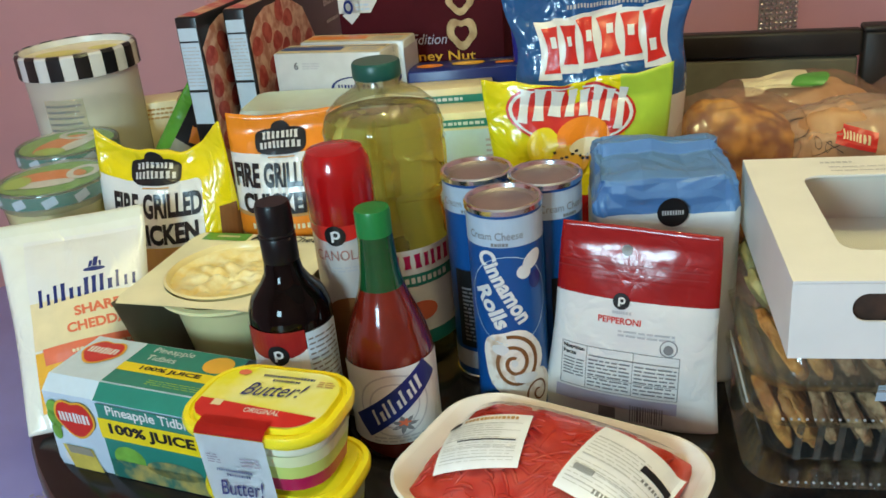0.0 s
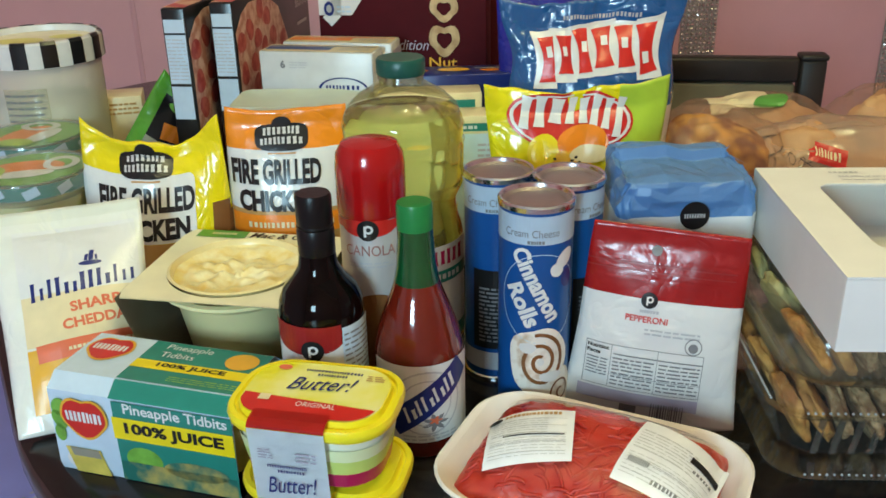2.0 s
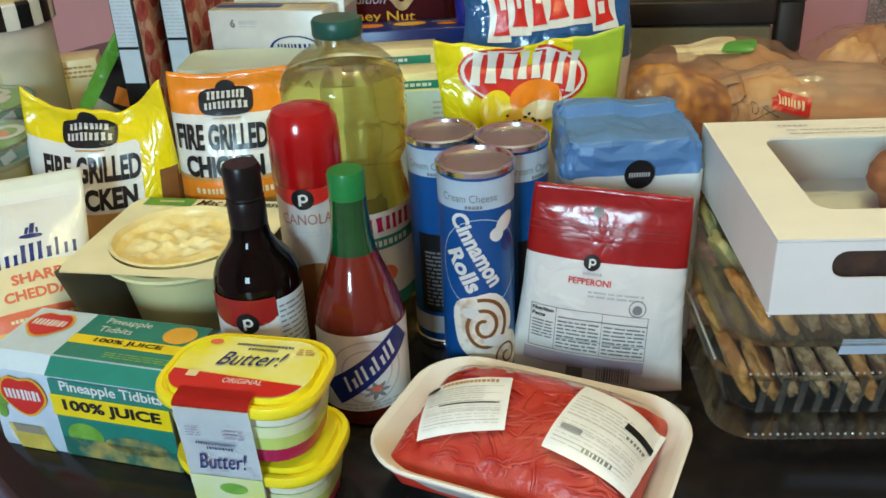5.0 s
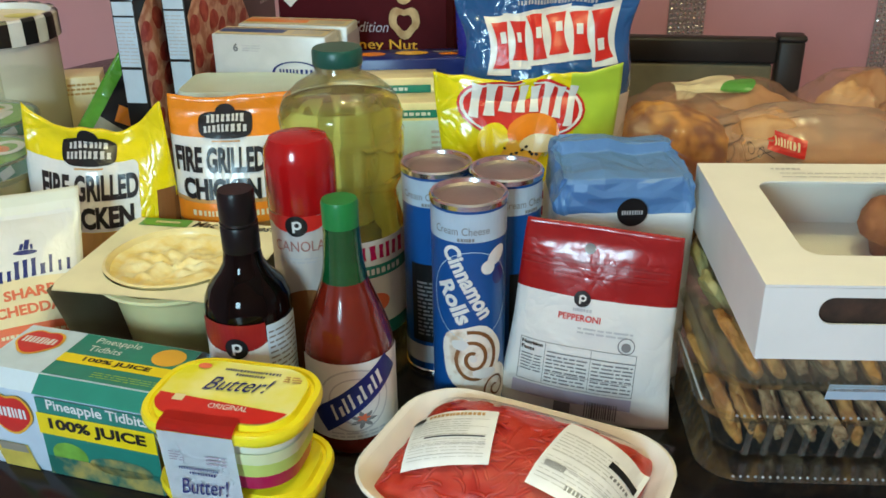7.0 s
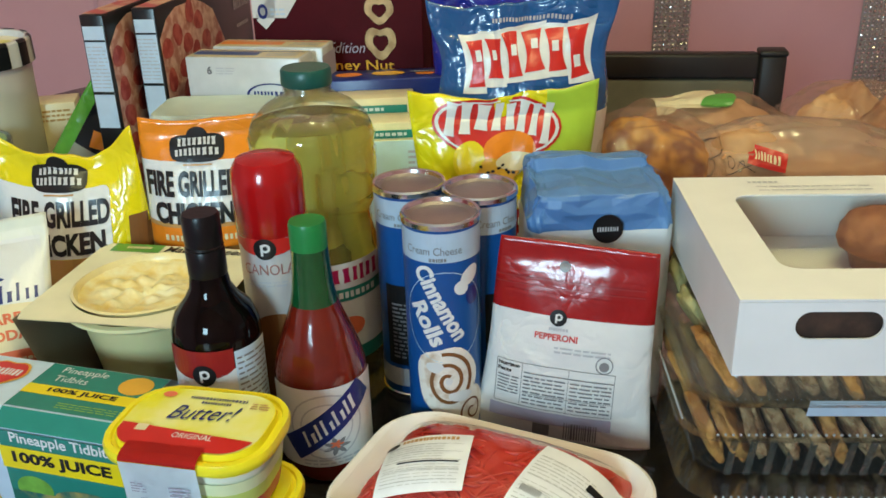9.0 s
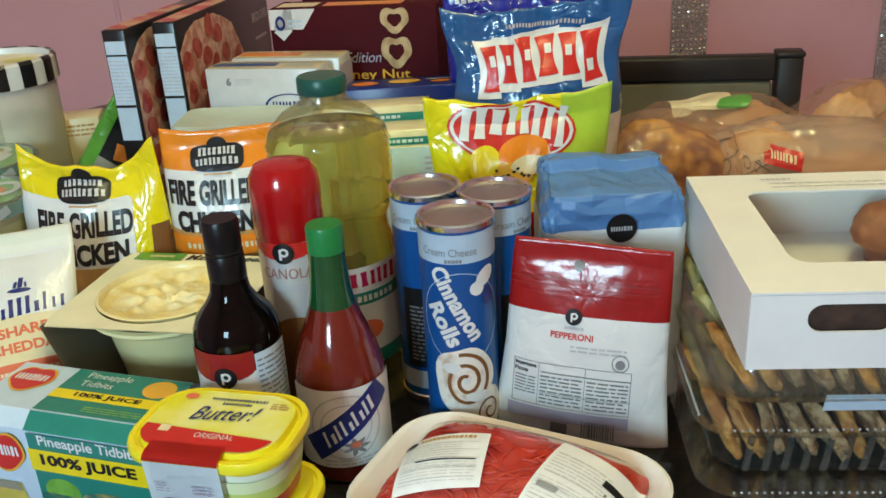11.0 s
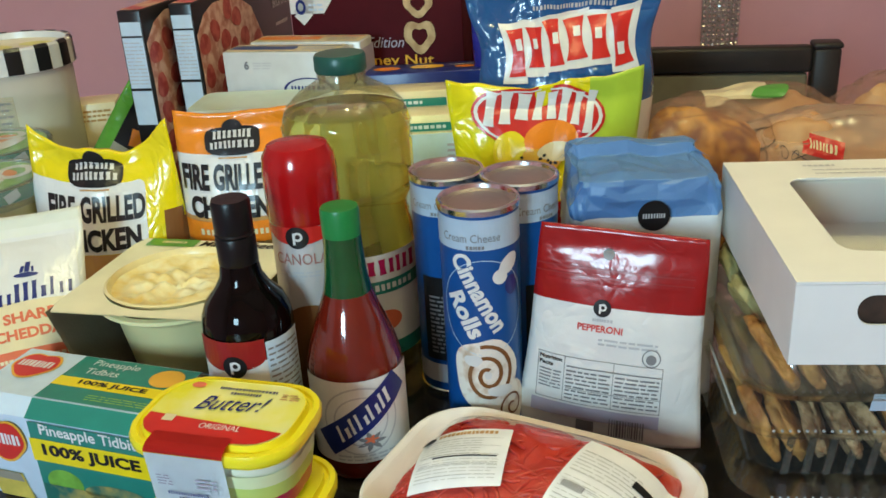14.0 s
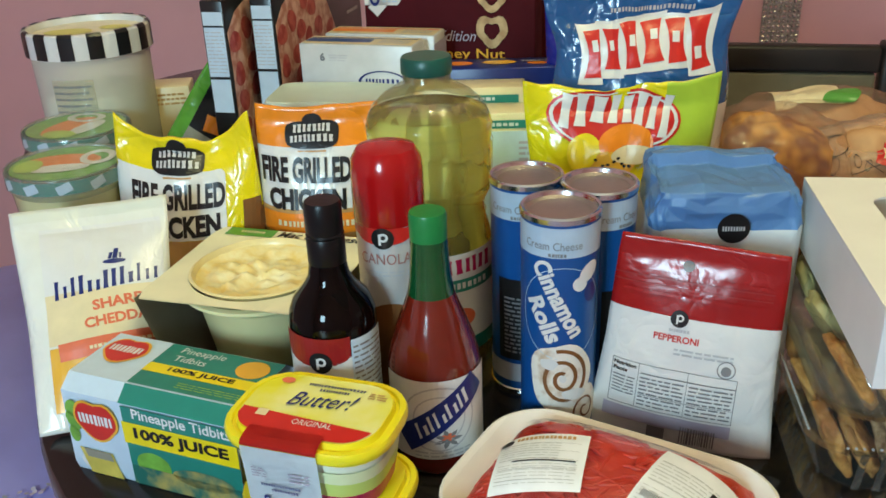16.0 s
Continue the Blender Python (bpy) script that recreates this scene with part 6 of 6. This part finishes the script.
def popcorn():
    t = thing("popcorn_bag", "yellow and lime snack bag with a red oval logo", "snack bag", 0.116, 0.896, 0, -3, rx=-1)
    fa = dict(w_bot=0.166, w_top=0.194, h=0.222, d=0.070, seal=0.10, foot=0.6, wrinkle=0.0034, seed=18, ear=0.012, fat=0.42, wave=0.018, rag=0.004, tip=0.004)
    bag_body(fa, lambda x, y, s: 1 if (x > 0.045 and y > 0.12) else (2 if y < 0.115 else 0), [bag_lime, LIME, bag_red], t)
    sf = bag_face(**fa)
    part("logo_oval", Art().ell(-0.008, 0.192, 0.066, 0.030, turn=-4).lay(sf, 0.0014), RED, t)
    part("logo_oval", Art().ell(-0.008, 0.192, 0.063, 0.0275, turn=-4, hole=0.94).lay(sf, 0.0019), WHITE, t, "white ring of the red oval logo")
    blocks("logo_block", WHITE, t, sf, 0.0025, -0.062, 0.048, 0.195, 0.029, 8, 44, gap=0.24, arch=0.008, turn=-4, skew=0.12, label="white block", flare=0.25, grow=0.35)
    part("snack_print", Art().ell(0.004, 0.170, 0.027, 0.018).lay(sf, 0.0030), ORANGE, t, "plain orange shape")
    part("snack_print", Art().ell(-0.036, 0.160, 0.018, 0.020).lay(sf, 0.0028), YELLOW, t, "plain yellow shape")
    part("snack_print", Art().ell(0.010, 0.160, 0.022, 0.009).lay(sf, 0.0034), CREAM, t)
    part("snack_print", Art().ell(-0.010, 0.150, 0.022, 0.014, lambda a: 1 + 0.12 * math.sin(4 * a)).lay(sf, 0.0032), AMBER, t)
    rnd = random.Random(3)
    for k in range(14):
        part("spot", Art().ell(-0.010 + rnd.uniform(-0.017, 0.017), 0.150 + rnd.uniform(-0.010, 0.010), 0.0018, 0.0014).lay(sf, 0.0038), BLACK, t)
    for k in range(4):
        part("stripe", Art().rect(0.010, 0.060 + 0.018 * k, 0.074, 0.068 + 0.018 * k, -2).lay(sf, 0.0014), WHITE, t)


popcorn()


# ---- bakery side ----
from mathutils.bvhtree import BVHTree

BY = -8.5


def panel_hole(w, h, hx, hy, hw, hh, r, th=0.0016):
    """A card panel of size w x h about the middle, with a rounded opening."""
    outer, inner = outline(w, h, 0.0006, 6), [(x + hx, y + hy) for x, y in outline(hw, hh, r, 6)]
    return loft([[(x, y, 0) for x, y in inner], [(x, y, 0) for x, y in outer], [(x, y, th) for x, y in outer], [(x, y, th) for x, y in inner], [(x, y, 0) for x, y in inner]], (False, False))


def clamshell(x, y, z, w, d, h, flange, group, yellow):
    t = thing("cookie_clamshell", "clear ribbed plastic clamshell full of baked cookies", "cookie tray", x, y, z, BY, group)
    f = flange
    part("tray", trayform([(w - 0.052, d - 0.052, 0.024, 0.001), (w - 0.038, d - 0.038, 0.028, 0.004), (w - 0.016, d - 0.016, 0.030, f - 0.004), (w, d, 0.034, f - 0.003), (w + 0.001, d + 0.001, 0.034, f - 0.001)]), clam_mat, t, "tapered clear base").visible_shadow = False
    part("lid", trayform([(w, d, 0.034, f), (w - 0.010, d - 0.010, 0.031, f + 0.001), (w - 0.014, d - 0.014, 0.030, f + 0.004), (w - 0.040, d - 0.040, 0.025, h - 0.0022), (w - 0.046, d - 0.046, 0.022, h - 0.0012), (w - 0.070, d - 0.070, 0.016, h - 0.0015)], cap=(False, True)), clam_mat if yellow else upper_film, t, "clear domed lid").visible_shadow = False
    bm = bmesh.new()
    n = int(w / 0.0066)
    spots = [(-w / 2 + 0.026 + (w - 0.05) * i / (n - 1), -d / 2 + 0.004) for i in range(n)] + [(-w / 2 + 0.004, -d / 2 + 0.026 + (d - 0.05) * i / (n - 1)) for i in range(n)]
    for px, py in spots:
        bmesh.ops.create_icosphere(bm, subdivisions=2, radius=0.0012 if yellow else 0.0004, matrix=pose(px, py, f + 0.0012))
    if yellow:
        for px, py in spots[:n]:
            bmesh.ops.create_icosphere(bm, subdivisions=2, radius=0.0011, matrix=pose(px, -d / 2 - 0.008, 0.0036))
        part("foot_flange", trayform([(w - 0.052, d - 0.052, 0.024, 0.0004), (w - 0.002, d + 0.020, 0.034, 0.0004), (w - 0.002, d + 0.020, 0.034, 0.0022)], cap=(False, False)), clam_mat, t, "clear outer flange").visible_shadow = False
    tagged(part("rim_bead", smooth(bm, 80), nub_mat, t), "row of moulded rim beads", kind="stuff")
    lean = math.degrees(math.atan2(0.011, f - 0.008))
    for i in range(15 if yellow else 0):
        px = -w / 2 + 0.040 + (w - 0.080) * i / 14
        part("rib", moved(rbox(0.0055, 0.0022, f - 0.010, 0.0010, 2), pose(px, -d / 2 + 0.0175, 0.005, lean, 0, 0)), rib_plastic, t).visible_shadow = False
    for i in range(14):
        py = -d / 2 + 0.034 + (d - 0.068) * i / 13
        part("rib", moved(rbox(0.0020, 0.0022, f - 0.010, 0.0008, 1), pose(-w / 2 + 0.0185, py, 0.005, 0, -lean, 0)), clam_mat, t).visible_shadow = False
    rnd = random.Random(int(z * 1000) + 5)
    for row in range(3):
        for i in range(13):
            px = -w / 2 + 0.026 + (w - 0.060) * i / 12
            py = -d / 2 + 0.041 + row * 0.064
            c = lump(0.0275, 0.0290, 0.0066, i * 1.7 + row * 5 + z * 30, 0.26, 0.0, 4, 0.5)
            moved(c, pose(px, py + rnd.uniform(-0.003, 0.003), 0.5 * h - 0.001, rnd.uniform(-6, 6), 62 + rnd.uniform(-7, 7), rnd.uniform(-8, 8)))
            # upper clamshell: leftmost cookies of the back rows are tinted yellow
            tint = yellow_cookie if not yellow and i < 2 and row else dark_cookie if i < 2 or (i + row) % 5 == 0 else cookie_mat
            part("cookie", c, tint, t, "upright leaning cookie" if yellow else "")
    return t


clamshell(0.349, 0.638, 0.0, 0.285, 0.225, 0.070, 0.050, "cookie clamshells", True)
c2 = clamshell(0.341, 0.623, 0.0705, 0.272, 0.222, 0.066, 0.020, "cookie clamshells", False)
part("sticker", Art().rect(-0.052, 0.002, 0.060, 0.018).lay(lambda a, q: Vector((a, -0.1005 - 0.28 * (q - 0.014), q)), 0.0016), SKY, c2, "torn pale sticker")


def bakery_box():
    w, d, h = 0.265, 0.224, 0.055
    t = thing("bakery_box", "white card bakery box with a clear window and muffins", "bakery box", 0.0, 0.0, 0.1375, BY)
    fl = Vector((0.197, 0.494))
    ex, ey = Vector((math.cos(radians(BY)), math.sin(radians(BY)))), Vector((-math.sin(radians(BY)), math.cos(radians(BY))))
    c = fl + ex * w / 2 + ey * d / 2
    t.location.x, t.location.y = c.x, c.y
    part("base", rbox(w - 0.004, d - 0.004, 0.0016, 0), box_white, t)
    part("lid_panel", moved(panel_hole(w, d, 0.003, 0.001, 0.194, 0.138, 0.014), Matrix.Translation((0, 0, h - 0.0016))), box_white, t, "white top panel with an opening")
    front = moved(panel_hole(w, h - 0.002, -w / 2 + 0.063, 0.010, 0.054, 0.0195, 0.0094), pose(0, -d / 2 + 0.0016, h / 2 - 0.001, 90, 0, 0))
    part("front_panel", front, box_white, t, "white front panel with a finger slot")
    part("back_panel", rbox(w, 0.0016, h - 0.002, 0, at=(0, d / 2 - 0.0008, 0)), box_white, t)
    for sx in (-1, 1):
        part("side_panel", rbox(0.0016, d - 0.004, h - 0.002, 0, at=(sx * (w / 2 - 0.0008), 0, 0)), box_white, t)
    part("window", moved(panel_hole(w - 0.06, 0.16, 0, 0, 0.001, 0.001, 0.0004, 0.0003), Matrix.Translation((0.003, 0.001, h - 0.0024))), window_film, t, "clear film window").visible_shadow = False
    part("gold_seal", Art().ell(-0.022, -0.086, 0.010, 0.009, hole=0.8).ell(-0.022, -0.086, 0.005, 0.0045).lay(top_xy(h), 0.0006), CREAM, t)
    part("small_print", Art().bars(-0.075, -0.050, 0.098, 0.004, 6, 3).lines(-0.070, 0.075, 0.02, 0.092, 2, 5, 0.2).lay(top_xy(h), 0.0005), LGREY, t)
    return t, c, ex, ey


bx, bc, bex, bey = bakery_box()
for i in range(2):
    for j in range(2):
        p = bc + bex * (0.022 + 0.085 * i) + bey * (-0.048 + 0.095 * j)
        mf = thing("muffin", "brown crusty muffin inside the bakery box", "muffin", p.x, p.y, 0.1392, 0, "muffins in the box")
        part("top", moved(lump(0.036, 0.035, 0.022, 3 + i + 2 * j, 0.12, 0.2), Matrix.Translation((0, 0, 0.028))), muffin_mat, mf)
        part("paper_cup", lathe([(0, 0), (0.023, 0), (0.030, 0.026), (0, 0.026)], 28), BROWN, mf)


# dark block added behind the finger slot so that the opening reads dark
slab = thing("slot_block", "added dark brown block that keeps the finger slot dark", "cake", (bc - bey * 0.090).x, (bc - bey * 0.090).y, 0.1392, BY)
part("cake", rbox(0.20, 0.034, 0.045, 0.008, 3), slot_dark, slab)


def wrapped_bread(name, label, x, y, yaw, loaves, film, seed, taper=0.75, gap=0.008):
    t = thing(name, label, "bread", x, y, 0, yaw, "bagged breads")
    for (px, py, rx, ry, rz, material) in loaves:
        part("loaf", moved(lump(rx, ry, rz, seed + px * 9, 0.16, 0.25, 5), Matrix.Translation((px, py, rz * 0.76))), material, t)
    x0, x1 = min(l[0] - l[2] for l in loaves) - gap, max(l[0] + l[2] for l in loaves) + gap
    y0, y1 = min(l[1] - l[3] for l in loaves) - 0.008, max(l[1] + l[3] for l in loaves) + 0.008
    hz = max(l[4] for l in loaves) * 1.76 + 0.006
    bm = bmesh.new()
    bmesh.ops.create_icosphere(bm, subdivisions=5, radius=1)
    for v in bm.verts:
        p = v.co.copy()
        s = lambda q: math.copysign(abs(q) ** taper, q)
        k = 1 + 0.08 * noise.noise(p * 2.2 + Vector((seed, 0, 0))) + 0.11 * (0.3 - abs(noise.noise(Vector((p.x * 3.2 + p.z, p.y * 6, p.z * 7 + seed)))))
        v.co = Vector(((x0 + x1) / 2 + s(p.x) * (x1 - x0) / 2 * k, (y0 + y1) / 2 + s(p.y) * (y1 - y0) / 2 * k, max(0.001, hz * 0.45 + s(p.z) * hz * 0.55 * k)))
    part("bag", smooth(bm, 80), film, t, "crinkled clear bread bag").visible_shadow = False
    return t


clear_bag = film_mat("clear_bread_bag", (0.985, 0.965, 0.94), 0.16, haze=0.16, haze_colour=(0.72, 0.44, 0.28), bump=1.0, bscale=30)
wrapped_bread("cheese_bread", "cheese-topped loaf in a clear plastic bag", 0.300, 0.985, -10, [(0, 0, 0.082, 0.062, 0.092, cheese_bread)], clear_bag, 2)
main = wrapped_bread("bread_loaf", "soft tan bread loaf in a hazy plastic bag", 0.450, 0.975, -12, [(-0.035, 0, 0.080, 0.060, 0.084, bread_mat), (0.075, 0.005, 0.078, 0.060, 0.064, bread_mat)], bread_film, 5, 0.90, 0.022)


def film_side(t, up):
    """The bag's skin as a surface: seen from the front, or (up) from above."""
    ob = next(c for c in t.children if c.name.startswith("bag"))
    b = bmesh.new()
    b.from_mesh(ob.data)
    tree = BVHTree.FromBMesh(b)
    b.free()

    def f(a, c):
        hit = tree.ray_cast(Vector((a, c, 1)), Vector((0, 0, -1))) if up else tree.ray_cast(Vector((a, -1, c)), Vector((0, 1, 0)))
        return hit[0] if hit[0] else Vector((a, c, 0.1) if up else (a, 0, c))
    return f


bfz = film_side(main, False)
pen = Art()
for px, py, rx, ry, tn in ((-0.082, 0.130, 0.0150, 0.0075, 25), (-0.084, 0.113, 0.0050, 0.0090, -20), (-0.062, 0.121, 0.0035, 0.006, 10), (-0.052, 0.119, 0.0030, 0.006, -20)):
    pen.ell(px, py, rx, ry, hole=0.86, turn=tn)
part("script_mark", pen.rect(-0.068, 0.1145, -0.040, 0.1152, 25).rect(-0.056, 0.118, -0.036, 0.1188, -30).lay(bfz, 0.0012), BLACK, main, "dark handwritten-style mark")
part("red_logo", Art().rect(-0.044, 0.118, -0.004, 0.136, -12).lay(bfz, 0.0012), RED, main, "red logo patch")
part("logo_bars", Art().bars(-0.038, -0.010, 0.127, 0.008, 8, 4, gap=0.45, turn=-12).lay(bfz, 0.002), CREAM, main)
rear = wrapped_bread("sandwich_bread", "sliced loaf in a bag with a cream and green label", 0.430, 1.155, -8, [(0, 0, 0.115, 0.062, 0.076, bread_mat)], clear_bag, 8)
tpb = film_side(rear, True)
part("label", Art().rect(-0.070, -0.040, 0.010, 0.020).lay(tpb, 0.0012), CREAM, rear, "cream label")
part("green_print", Art().ell(0.010, -0.022, 0.026, 0.014, turn=25).lay(tpb, 0.002), GREEN, rear)
wrapped_bread("bun_pack", "brown buns in a clear plastic bag", 0.610, 1.120, -16, [(-0.03, -0.03, 0.050, 0.045, 0.082, bread_mat), (0.05, -0.02, 0.050, 0.045, 0.080, muffin_mat), (0.01, 0.05, 0.05, 0.045, 0.082, bread_mat)], clear_bag, 11)
